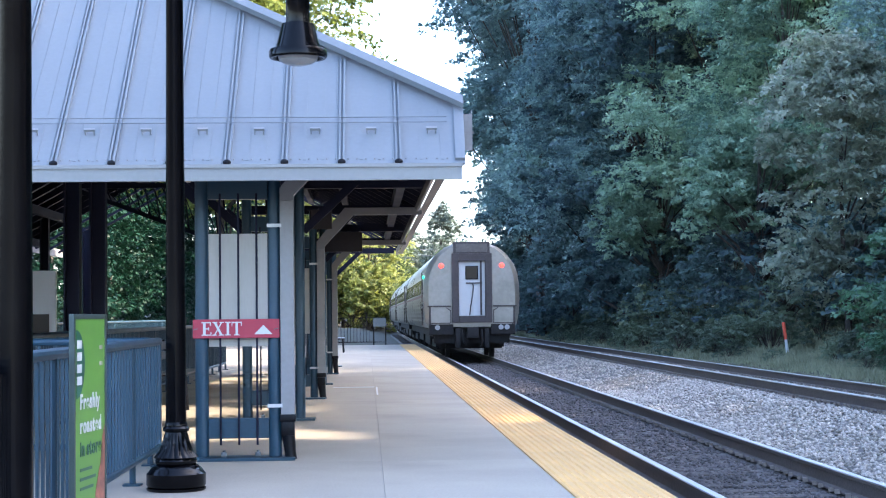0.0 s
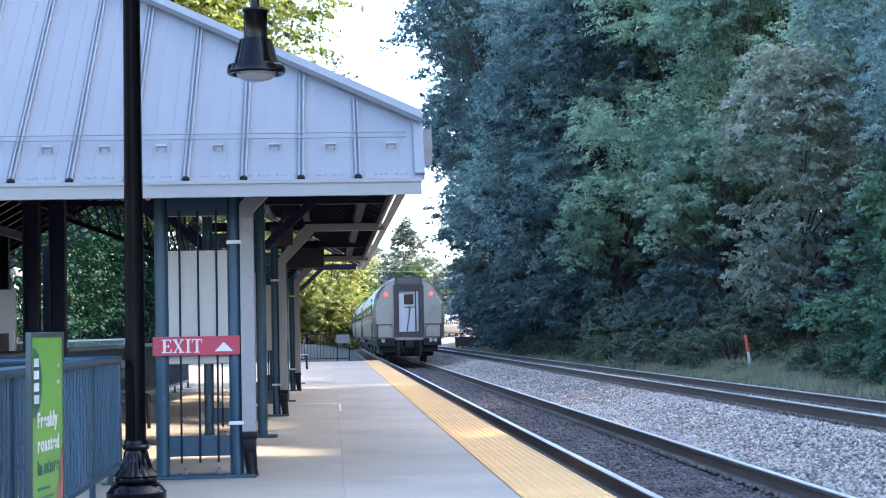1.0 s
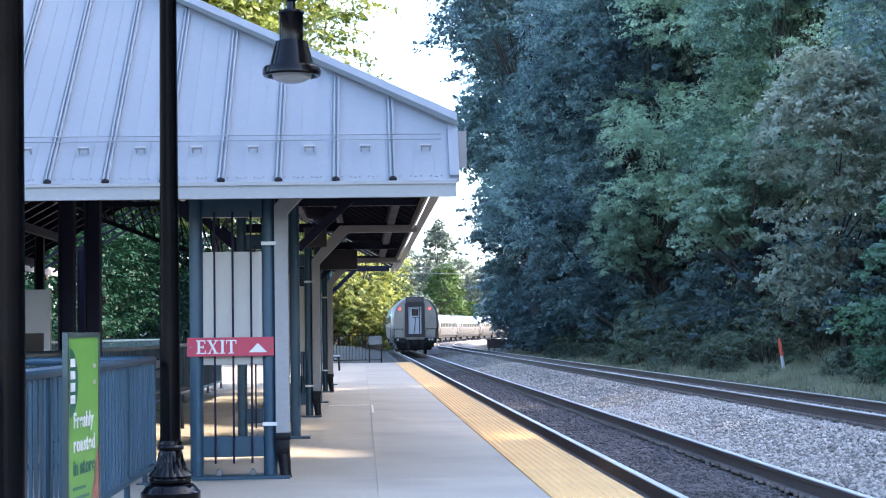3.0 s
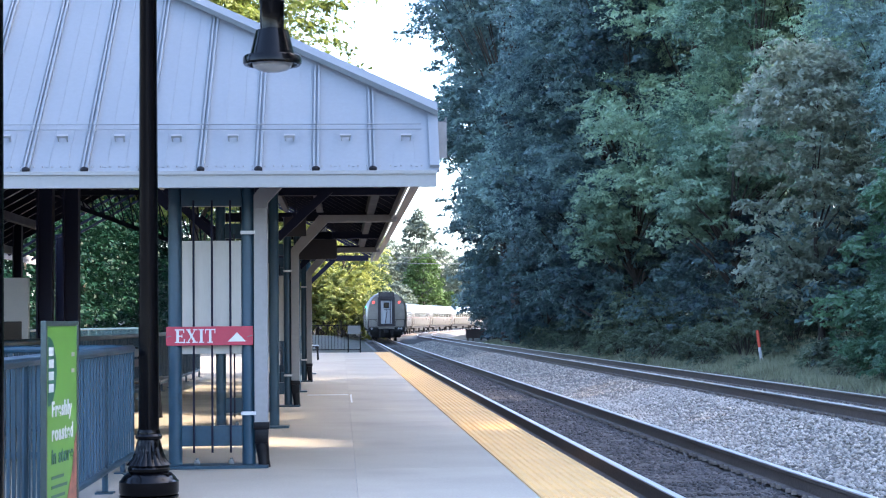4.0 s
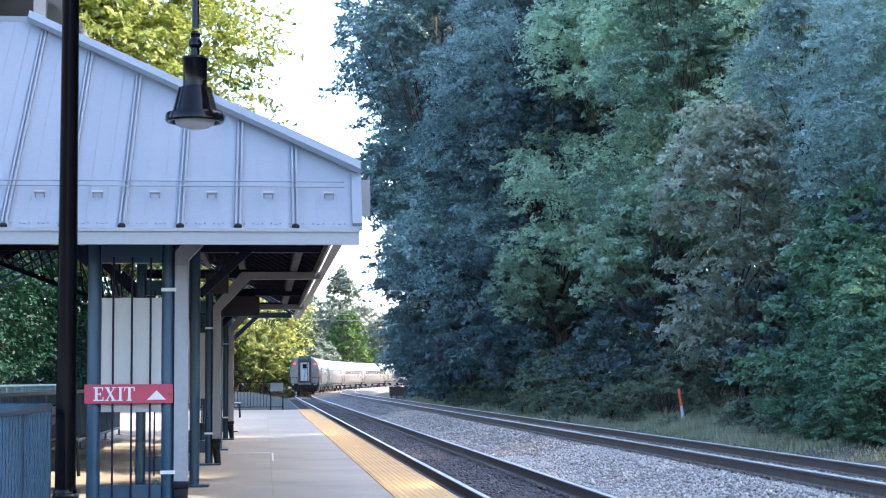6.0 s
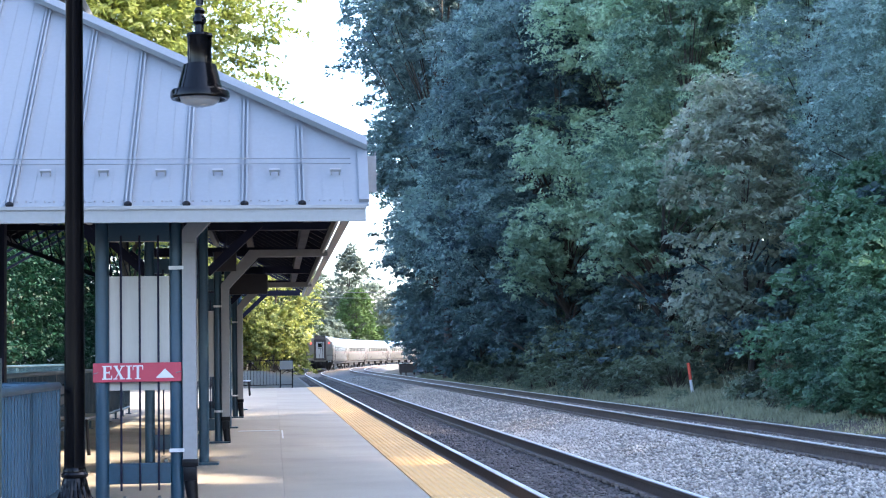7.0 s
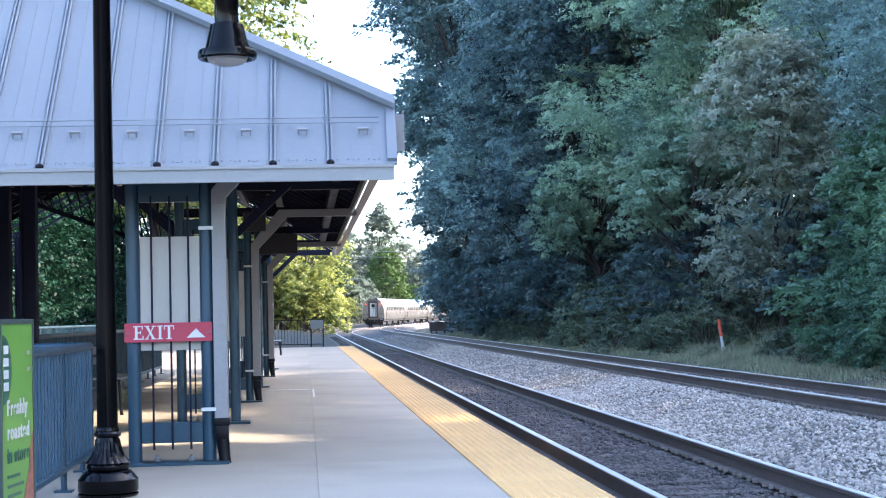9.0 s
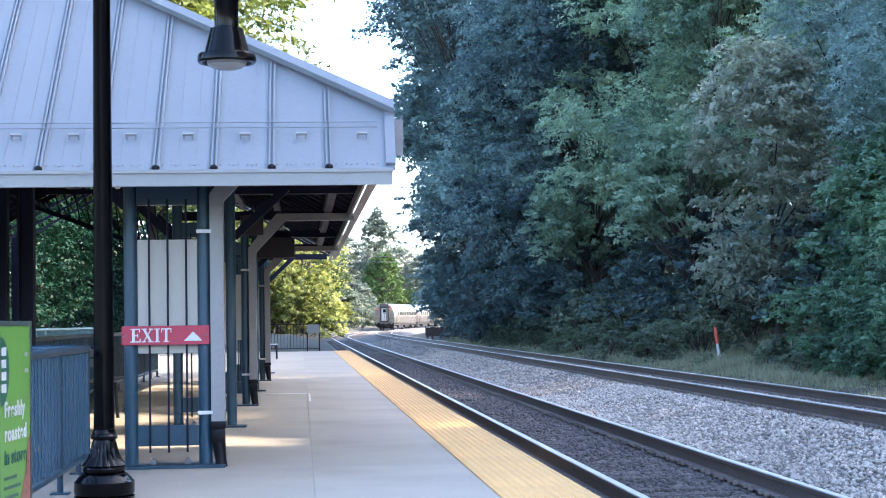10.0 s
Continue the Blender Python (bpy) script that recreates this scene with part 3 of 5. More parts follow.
    for yy in (16.2, 20.5, 25.0, 29.5, 34.0):
        part("lantern_post", boxes((RIDGE_X - 0.22, RIDGE_X - 0.1, yy, yy + 0.12, RIDGE_Z, RIDGE_Z + 0.62)), M["white"], ob, "white painted lantern post")
        part("lantern_post", boxes((2 * CX - RIDGE_X + 0.1, 2 * CX - RIDGE_X + 0.22, yy, yy + 0.12, RIDGE_Z, RIDGE_Z + 0.62)), M["white"], ob, "white painted lantern post")
    for s in (1, -1):
        bm = bmesh.new()
        c = [(CX + s * 1.35, 15.6, RIDGE_Z + 0.5), (CX + s * 1.35, BACK_Y - 1, RIDGE_Z + 0.5), (CX, BACK_Y - 1, RIDGE_Z + 1.25), (CX, 15.6, RIDGE_Z + 1.25)]
        prism(bm, c if s > 0 else c[::-1], 0.06)
        part("lantern_roof", bm, M["roof"], ob)
    # rafters and purlins under the slopes
    for s in (1, -1):
        mx = lambda v: CX + s * (v - CX)
        k = 0
        y = 13.3
        while y < BACK_Y:
            bm = bmesh.new()
            f = min(1.0, (y - FRONT_Y - 0.9) / (RIDGE_Y - FRONT_Y - 0.6))
            beam(bm, (mx(EAVE_X - 0.06), y, EAVE_Z - 0.11), (mx(EAVE_X + (RIDGE_X - EAVE_X) * f), y, EAVE_Z + (RIDGE_Z - EAVE_Z) * f - 0.13), 0.05, 0.11 if y < ROOF_END else 0.05)
            part("rafter", bm, M["navy"], ob)
            y += 0.8 if y < ROOF_END - 0.8 else 1.3
        for f in (0.12, 0.4, 0.68, 0.93):
            xx, zz = EAVE_X + (RIDGE_X - EAVE_X) * f, EAVE_Z + (RIDGE_Z - EAVE_Z) * f
            part("purlin", boxes(sorted2(mx(xx) - 0.05, mx(xx) + 0.05) + (max(13.4, FRONT_Y + 0.9 + (RIDGE_Y - FRONT_Y - 0.6) * f), ROOF_END, zz - 0.32, zz - 0.17)), M["navy"], ob)
    return ob


def sorted2(a, b):
    return (min(a, b), max(a, b))


canopy()


def column_frame(panel):
    """Twin posts on one base plate, tied by a low beam, hanging rods and a cream board."""
    ob = thing("column_frame", "twin blue steel posts with hanging rods on a base plate" + (" and a cream board" if panel else ""), "column", "canopy columns")
    a, b = PAIR_X
    for x in (a, b):
        bm = bmesh.new()
        tube(bm, [(x, 0, 0.02), (x, 0, 2.62)], 0.054, 20)
        p = part("post", bm, M["blue"], ob)
        part("post_cap", boxes((x - 0.075, x + 0.075, -0.075, 0.075, 2.60, 2.64)), M["navy"], p)
    part("base_plate", boxes((a - 0.1, b + 0.16, -0.16, 0.13, 0.0, 0.024), bevel=0.005), M["blue"], ob)
    for x in (a + 0.17, b - 0.14):
        bm = boxes((x - 0.022, x + 0.022, -0.022, 0.022, 0.022, 0.06), bevel=0.006)
        tube(bm, [(x, 0, 0.05), (x, 0, 0.075)], 0.012, 8)
        part("bolt", bm, M["alu"], ob)
    part("low_beam", boxes((a + 0.051, b - 0.051, -0.03, 0.03, 0.17, 0.33), bevel=0.006), M["blue"], ob)
    part("head_beam", boxes((a + 0.051, b - 0.051, -0.04, 0.04, 2.075, 2.24), bevel=0.006), M["blue"], ob)
    for k in (1, 2, 3):
        x = a + (b - a) * (k / 4) + 0.005
        bm = bmesh.new()
        tube(bm, [(x, -0.05, 0.12), (x, -0.05, 2.12)], 0.0085, 8)
        part("rod", bm, M["navy"], ob, "thin dark hanging rod")
    if panel:
        part("board", boxes((a + 0.055, b - 0.055, -0.012, 0.022, 0.9, 1.8), bevel=0.004), M["cream"], ob, "plain cream board")
    # knee braces to both sides under the roof
    for x, d in ((b, 1), (a, -1)):
        bm = bmesh.new()
        beam(bm, (x + d * 0.04, 0.06, 2.08), (x + d * 0.62, 0.06, 2.62), 0.07, 0.09)
        part("brace", bm, M["navy"], ob)
    return ob


def truss(y):
    """A dark lattice truss across the canopy."""
    ob = thing("roof_truss", "dark navy steel lattice roof truss under the canopy", "truss", "canopy trusses", at=pose(0, y, 0))
    x0, x1 = 2 * CX - (EAVE_X - 0.12), EAVE_X - 0.12
    part("tie_beam", boxes((-1.7, x1, -0.06, 0.06, 2.56, 2.68)), M["navy"], ob)
    part("hanger_post", boxes((-1.7, -1.62, -0.05, 0.05, 2.56, 4.0)), M["navy"], ob)
    return ob


def lattice_truss(y):
    """A sloping lattice girder between the inner columns."""
    ob = thing("lattice_girder", "dark navy lattice girder sloping under the canopy roof", "truss", at=pose(0, y, 0))
    low = lambda x: 2.30 + (-2.2 - x) * 0.375
    bm = bmesh.new()
    beam(bm, (-2.2, 0, low(-2.2)), (-5.0, 0, low(-5.0)), 0.06, 0.07)
    part("lower_chord", bm, M["navy"], ob)
    part("upper_chord", boxes((-5.0, -2.2, -0.03, 0.03, 3.3, 3.38)), M["navy"], ob)
    x = -2.3
    while x > -4.9:
        bm = bmesh.new()
        beam(bm, (x, 0, low(x)), (x - 0.1, 0, 3.32), 0.022, 0.022)
        part("lattice_bar", bm, M["navy"], ob)
        bm = bmesh.new()
        beam(bm, (x, 0.02, low(x)), (x - 0.3, 0.02, 3.32), 0.018, 0.018)
        part("lattice_bar", bm, M["navy"], ob)
        x -= 0.16
    return ob


lattice_truss(27.4)


first = column_frame(True)
first.matrix_basis = pose(0, FRAMES_Y[0], 0)
for y in FRAMES_Y[1:]:
    copy_thing(first, pose(0, y, 0))
first_truss = truss(FRAMES_Y[1] + 0.2)
for y in FRAMES_Y[2:]:
    copy_thing(first_truss, pose(0, y + 0.2, 0))


def heavy_column(x, y):
    ob = thing("steel_column", "dark navy flanged steel column under the canopy", "column", at=pose(x, y, 0))
    part("shaft", boxes((-0.07, 0.07, -0.012, 0.012, 0.02, 3.2), (-0.085, -0.065, -0.085, 0.085, 0.02, 3.2), (0.065, 0.085, -0.085, 0.085, 0.02, 3.2)), M["navy"], ob)
    part("foot", boxes((-0.15, 0.15, -0.15, 0.15, 0.0, 0.02)), M["navy"], ob)


for y in FRAMES_Y:
    heavy_column(-6.3, y)
heavy_column(-3.22, 18.1)
heavy_column(-2.94, 18.1)


def downspout(y):
    """A square grey pipe from the gutter, sloping in to a post, with a cast boot."""
    ob = thing("downspout", "grey square metal downspout with black cast-iron boot beside a post", "downspout", "downspouts", at=pose(0, y, 0))
    bm = boxes((-0.692, -0.582, -0.09, 0.02, 0.33, 2.06), bevel=0.008)
    part("pipe", bm, M["gutter"], ob)
    bm = bmesh.new()
    prism(bm, [(-0.692, -0.085, 2.04), (-0.582, -0.085, 2.04), (-0.582, -0.085, 2.10), (-0.19, -0.085, 2.52), (-0.19, -0.085, 2.63), (-0.30, -0.085, 2.63), (-0.692, -0.085, 2.16)], 0.1)
    part("elbow", bm, M["gutter"], ob)
    part("arm", boxes((-0.2, EAVE_X + 0.03, -0.085, 0.015, 2.53, 2.63), bevel=0.006), M["gutter"], ob)
    for z in (0.43, 1.86):
        part("strap", boxes((-0.795, -0.68, -0.1, -0.092, z - 0.014, z + 0.014)), M["white"], ob, "pale pipe strap")
    bm = boxes((-0.70, -0.574, -0.1, 0.03, 0.30, 0.36), (-0.69, -0.585, -0.09, 0.02, 0.19, 0.3), bevel=0.01)
    tube(bm, [(-0.637, -0.035, 0.2), (-0.628, -0.04, 0.12), (-0.62, -0.045, 0.05), (-0.616, -0.05, 0.0)], [0.055, 0.05, 0.045, 0.05], 14)
    part("boot", bm, M["iron"], ob, "black cast-iron boot")
    return ob


first_spout = downspout(FRAMES_Y[0])
for k in (2, 4):
    copy_thing(first_spout, pose(0, FRAMES_Y[k], 0))


def exit_sign():
    ob = thing("exit_sign", "red exit sign with white letters and triangle across two posts", "sign", at=pose(0, FRAMES_Y[0] - 0.075, 0))
    part("sign_plate", boxes((-1.385, -0.70, -0.006, 0.006, 0.968, 1.118), bevel=0.003), M["red"], ob)
    # serif capitals: E X I T, each from its strokes (x0, x1, z0, z1), heights of 1
    glyphs = (
        ("E", 0.66, [(0.1, 0.27, 0, 1), (0, 0.62, 0.92, 1), (0, 0.66, 0, 0.08), (0.2, 0.5, 0.46, 0.54), (0.56, 0.62, 0.74, 1), (0.6, 0.66, 0, 0.27), (0.45, 0.5, 0.38, 0.62)], []),
        ("X", 0.78, [(0, 0.32, 0.93, 1), (0.48, 0.76, 0.93, 1), (0, 0.27, 0, 0.07), (0.42, 0.78, 0, 0.07)], [(0.15, 0.61, 0.17), (0.63, 0.13, 0.07)]),
        ("I", 0.36, [(0.1, 0.26, 0, 1), (0, 0.36, 0.93, 1), (0, 0.36, 0, 0.07)], []),
        ("T", 0.68, [(0.26, 0.42, 0, 1), (0, 0.68, 0.92, 1), (0, 0.05, 0.7, 1), (0.63, 0.68, 0.7, 1), (0.16, 0.52, 0, 0.07)], []),
    )
    gx, sx, sz = -1.315, 0.118, 0.107
    for _, wide, strokes, slants in glyphs:
        bm = bmesh.new()
        for k, (x0, x1, z0, z1) in enumerate(strokes):
            box(bm, gx + x0 * sx, gx + x1 * sx, -0.0085 - 0.0005 * k, -0.0055, 0.99 + z0 * sz, 0.99 + z1 * sz)
        for top, low, wd in slants:
            h, yy = wd * sx * 0.5, -0.0112 if wd > 0.1 else -0.0118
            prism(bm, [(gx + low * sx - h, yy, 0.992), (gx + low * sx + h, yy, 0.992), (gx + top * sx + h, yy, 0.99 + sz * 0.98), (gx + top * sx - h, yy, 0.99 + sz * 0.98)], 0.003)
        part("letter", bm, M["white"], ob)
        gx += (wide + 0.07) * sx
    bm = bmesh.new()
    prism(bm, [(-0.90, -0.0075, 0.997), (-0.755, -0.0075, 0.997), (-0.8275, -0.0075, 1.07)], 0.002)
    part("triangle", bm, M["white"], ob)
    for x in (-1.365, -0.725):
        bm = bmesh.new()
        tube(bm, [(x - 0.02, -0.012, 1.035), (x + 0.02, -0.012, 1.045)], 0.004, 6)
        part("clip", bm, M["alu"], ob)


exit_sign()


def hanging_board():
    ob = thing("hanging_board", "brown boxed board hanging from the canopy steel", "board", at=pose(-0.4, 27.2, 0))
    part("panel", boxes((-0.33, 0.33, -0.06, 0.06, 2.2, 2.53), bevel=0.01), M["brown"], ob)
    for x in (-0.25, 0.25):
        bm = bmesh.new()
        tube(bm, [(x, 0, 2.52), (x, 0, 2.7)], 0.01, 6)
        part("hanger", bm, M["navy"], ob)


hanging_board()
small = thing("hanging_board", "small brown board fixed under the canopy", "board", at=pose(-0.55, 20.4, 0))
part("panel", boxes((-0.15, 0.12, -0.03, 0.03, 2.22, 2.46), bevel=0.008), M["brown"], small)
part("hanger", boxes((-0.03, 0.0, -0.015, 0.015, 2.46, 2.9)), M["navy"], small)


# ---- platform furniture ----
def lamp_post(x, y, arm, label, size=1.0):
    """A post of the given size; a plain drum under the base makes up its height."""
    ob = thing("lamp_post", label, "lamp post", "lamp posts", at=pose(x, y, 0))
    prof = [(r * 0.9, *q) for r, *q in ((0.215, 0.0), (0.222, 0.012), (0.222, 0.085), (0.205, 0.1), (0.195, 0.115), (0.165, 0.14), (0.145, 0.145), (0.155, 0.155), (0.158, 0.172), (0.15, 0.185), (0.172, 0.195, 1), (0.13, 0.235, 1), (0.108, 0.285, 1), (0.092, 0.345, 1), (0.082, 0.362), (0.097, 0.37), (0.1, 0.387), (0.085, 0.402), (0.085, 0.417), (0.078, 0.43))]
    part("base", lathe(prof, 48, 16, 0.1), M["black"], ob, "black fluted cast base")
    part("shaft", lathe([(0.07, 0.415), (0.068, 1.0), (0.054, 4.4), (0.06, 4.41), (0.06, 4.46), (0.03, 4.5)], 16), M["black"], ob)
    if arm:
        bm = bmesh.new()
        pts = [(0, 0, 4.3), (0.06, 0, 4.55), (0.25, 0, 4.72), (0.5, 0, 4.74), (0.72, 0, 4.62), (0.83, 0, 4.4), (0.84, 0, 4.1), (0.84, 0, 3.55)]
        tube(bm, pts, 0.026, 10)
        part("arm", bm, M["black"], ob)
        x = 0.84
        top = 2.91
        lum = part("luminaire", lathe([(0.026, top + 0.62), (0.036, top + 0.6), (0.03, top + 0.575), (0.045, top + 0.545), (0.045, top + 0.52), (0.028, top + 0.5), (0.03, top + 0.45), (0.085, top + 0.44), (0.09, top + 0.425), (0.082, top + 0.41), (0.082, top + 0.235), (0.112, top + 0.225), (0.155, top + 0.055), (0.192, top + 0.05), (0.2, top + 0.035), (0.2, top - 0.0), (0.19, top - 0.012), (0.17, top - 0.01), (0.16, top + 0.01)], 24, x=x), M["black"], ob, "black bell-shaped luminaire")
        globe = part("globe", lathe([(0.14, top), (0.13, top - 0.025), (0.1, top - 0.045), (0.05, top - 0.058), (0.008, top - 0.06)], 20, x=x), M["lens"], lum, "clear glass lamp globe")
    lift = 1.128 * (1 - size)
    for q in ob.children_recursive:
        q.data.transform(Matrix.Translation((0, 0, lift)) @ Matrix.Scale(size, 4))
    if lift > 0:
        part("plinth", lathe([(0.19 * size, 0.0), (0.2 * size, 0.008), (0.2 * size, lift - 0.01), (0.17 * size, lift + 0.004)], 40), M["black"], ob)
    return ob


lamp_post(-1.2675, 10.91, True, "black lamp post with fluted base and hanging bell lamp", 0.975)
lamp_post(-1.3, 6.1, False, "black lamp post standing close to the blue railing")


def railing(rows, top, label, low=0.15, mat="blue", gap=0.11, name="railing", thick=0.019):
    """Posts, two rails and upright bars along a line of ground points."""
    ob = thing(name, label, "railing", kind="structure")
    for a, b in zip(rows, rows[1:]):
        a, b = Vector(a), Vector(b)
        d = b - a
        for z in (top, low):
            bm = bmesh.new()
            tube(bm, [a + Vector((0, 0, z)), b + Vector((0, 0, z))], thick * (1.6 if z == top else 1.35), 10)
            part("rail", bm, M[mat], ob)
        count = max(1, round(d.length / 1.5))
        for k in range(count + 1):
            p = a + d * (k / count)
            bm = bmesh.new()
            tube(bm, [p, p + Vector((0, 0, top))], thick * 1.15, 10)
            box(bm, p.x - 0.06, p.x + 0.06, p.y - 0.06, p.y + 0.06, p.z, p.z + 0.012)
            part("post", bm, M[mat], ob)
        n = int(d.length / gap)
        for k in range(1, n):
            p = a + d * (k / n)
            bm = bmesh.new()
            box(bm, p.x - 0.008, p.x + 0.008, p.y - 0.014, p.y + 0.014, p.z + low, p.z + top)
            part("bar", bm, M[mat], ob)
    return ob


railing([(-1.6, 4.2, 0), (-1.6, 12.65, 0)], 0.955, "blue painted steel railing with upright bars along a ramp", gap=0.13)
railing([(-1.68, 12.75, 0), (-3.0, 12.75, 0)], 0.955, "short blue steel railing closing the ramp", gap=0.12)
railing([(-3.1, 6.0, 0), (-3.1, 36.0, 0)], 0.98, "blue painted steel railing on the far side of the ramp", gap=0.12)
railing([(-6.9, 20.0, 0), (-6.9, 60.0, 0)], 1.05, "blue steel railing along the back of the platform", gap=0.16)


def end_fence():
    ob = thing("end_fence", "black metal fence with a gate at the platform end", "fence", kind="structure")
    y = END_Y - 0.35
    xs = [-6.9, -5.2, -3.4, -1.7, 0.25, 0.72]
    for x in xs:
        part("post", boxes((x - 0.025, x + 0.025, y - 0.025, y + 0.025, 0, 1.09)), M["iron"], ob)
    for z in (0.12, 1.07):
        part("rail", boxes((xs[0], xs[-1], y - 0.015, y + 0.015, z - 0.015, z + 0.015)), M["iron"], ob)
    x = xs[0] + 0.12
    while x < 0.2:
        part("bar", boxes((x - 0.008, x + 0.008, y - 0.008, y + 0.008, 0.12, 1.07)), M["iron"], ob)
        x += 0.125
    sg = thing("notice_plate", "pale grey notice plate fixed to the end fence", "sign", at=pose(0.48, y - 0.04, 0))
    part("plate", boxes((-0.25, 0.25, -0.006, 0.006, 0.72, 1.05)), M["alu"], sg)


end_fence()


def bench(x, y, turn, label):
    ob = thing("bench", label, "bench", "benches", at=pose(x, y, 0, 0, 0, turn))
    for k in range(4):
        part("seat_slat", boxes((-0.8, 0.8, -0.2 + 0.1 * k, -0.11 + 0.1 * k, 0.44, 0.465), bevel=0.006), M["slat"], ob, "dark grey slat")
    for x0 in (-0.65, 0.65):
        bm = bmesh.new()
        tube(bm, [(x0, -0.18, 0), (x0, -0.15, 0.43), (x0, 0.17, 0.43), (x0, 0.2, 0)], 0.022, 8)
        part("leg", bm, M["iron"], ob, "black bent leg")
    for k in range(2):
        part("back_slat", boxes((-0.8, 0.8, 0.24, 0.265, 0.6 + 0.13 * k, 0.7 + 0.13 * k), bevel=0.006), M["slat"], ob)
    for x0 in (-0.65, 0.65):
        bm = bmesh.new()
        tube(bm, [(x0, 0.17, 0.43), (x0, 0.28, 0.85)], 0.018, 8)
        part("back_leg", bm, M["iron"], ob)


bench(-2.4, 21.0, 90, "dark grey slatted bench with black bent legs beneath the canopy")
bench(-0.93, 52.0, 90, "dark bench near the far end of the platform")


def poster_stand():
    """A framed green poster leaning by the railing."""
    a, b = Vector((-1.40, 7.83, 0)), Vector((-1.335, 8.38, 0))
    d = (b - a)
    w = d.length
    ob = thing("poster_stand", "green advertising poster in a grey frame standing by the railing", "poster")
    ob.matrix_basis = Matrix.Translation(a) @ Euler((0, 0, math.atan2(d.y, d.x))).to_matrix().to_4x4()
    h0, h1 = 0.05, 1.155
    part("frame", boxes((0, 0.022, -0.014, 0.014, 0, h1), (w - 0.022, w, -0.014, 0.014, 0, h1), (0.022, w - 0.022, -0.0135, 0.014, h1 - 0.024, h1), (0.022, w - 0.022, -0.0135, 0.014, h0 - 0.02, h0 + 0.03), bevel=0.003), M["poster_frame"], ob, "dark grey-green frame")
    part("sheet", boxes((0.02, w - 0.02, -0.008, 0.011, h0, h1 - 0.02)), M["green"], ob, "bright green poster sheet")
    for q in (0.02, w - 0.02):
        part("foot", boxes((q - 0.04, q + 0.04, -0.2, 0.22, 0, 0.03), bevel=0.006), M["alu"], ob)
    part("back_panel", boxes((0.03, w - 0.03, 0.012, 0.02, h0, h1 - 0.03)), M["green_dark"], ob)
    # dark round emblem cut by the margin, with four pale bars
    bm = bmesh.new()
    pts = [(0.045, -0.0095, 0.915 + 0.165 * math.sin(t)) if abs(math.cos(t)) < 1e-6 else (0.045 + 0.135 * math.cos(t), -0.0095, 0.915 + 0.165 * math.sin(t)) for t in np.linspace(-math.pi / 2, math.pi / 2, 24)]
    prism(bm, pts[::-1], 0.001)
    part("emblem", bm, M["green_dark"], ob)
    for k in range(4):
        z = 1.01 - 0.058 * k
        part("emblem_bar", boxes((0.05, 0.125, -0.0125, -0.0105, z - 0.02, z + 0.02)), M["white"], ob)
    up = Euler((radians(90), 0, 0)).to_matrix().to_4x4()
    for body, z, size, mat in (("Freshly", 0.70, 0.10, "white"), ("roasted", 0.585, 0.10, "white"), ("in store", 0.475, 0.10, "green_dark")):
        x = 0.10
        for ch in body:
            if ch == " ":
                x += 0.03
                continue
            letter = writing(ch, size, M[mat], ob, Matrix.Translation((x, -0.0105, z)) @ up, name="letter", bold=0.003)
            x += max(v.co.x for v in letter.data.vertices) + 0.008
    for k, ww in enumerate((0.2, 0.26, 0.22)):
        part("print_bar", boxes((0.10, 0.10 + ww, -0.0115, -0.0095, 0.40 - 0.045 * k, 0.415 - 0.045 * k)), M["green_dark"], ob)
    bm = bmesh.new()
    prism(bm, [(0.26, -0.0095, 0.085), (w - 0.03, -0.0095, 0.085), (w - 0.03, -0.0095, 0.60), (0.49, -0.0095, 0.56), (0.45, -0.0095, 0.42), (0.37, -0.0095, 0.30), (0.33, -0.0095, 0.2)][::-1], 0.001)
    part("picture", bm, M["poster_red"], ob, "reddish fruit picture")
    for z in (0.9, 0.98):
        part("print_bar", boxes((w - 0.12, w - 0.07, -0.0115, -0.0095, z, z + 0.02)), M["cream"], ob)


poster_stand()


def notice_board():
    ob = thing("notice_board", "white framed notice cabinet standing beneath the canopy", "notice board", at=pose(-4.06, 21.0, 0))
    part("cabinet", boxes((-0.3, 0.12, -0.05, 0.05, 0.85, 1.75), bevel=0.01), M["white"], ob)
    part("pane", boxes((-0.22, 0.04, -0.056, -0.051, 0.95, 1.2)), M["glass"], ob)
    for x in (-0.25, 0.08):
        part("leg", boxes((x - 0.03, x + 0.03, -0.03, 0.03, 0, 0.86)), M["navy"], ob)


notice_board()


def utility_line():
    """Two wooden poles far off, hidden in the trees, with cables between them."""
    ob = thing("utility_line", "thin utility cables on wooden poles far down the line", "cable")
    for x in (-14.0, 52.0):
        bm = bmesh.new()
        tube(bm, [(x, 280, ground_z(x, 280) - 0.3), (x, 280, 15.5)], [0.16, 0.11], 8)
        box(bm, x - 0.06, x + 0.06, 278.9, 281.1, 14.6, 14.75)
        part("pole", bm, M["bark"], ob, "brown wooden pole")
    for dy, dz in ((-0.9, 0.0), (0.9, -0.9)):
        bm = bmesh.new()
        tube(bm, [(-14 + 6.6 * k, 280 + dy, 14.75 + dz - 2.6 * (1 - (k / 5 - 1) ** 2)) for k in range(11)], 0.05, 5)
        part("cable", bm, M["alu"], ob, "pale sagging cable")


utility_line()


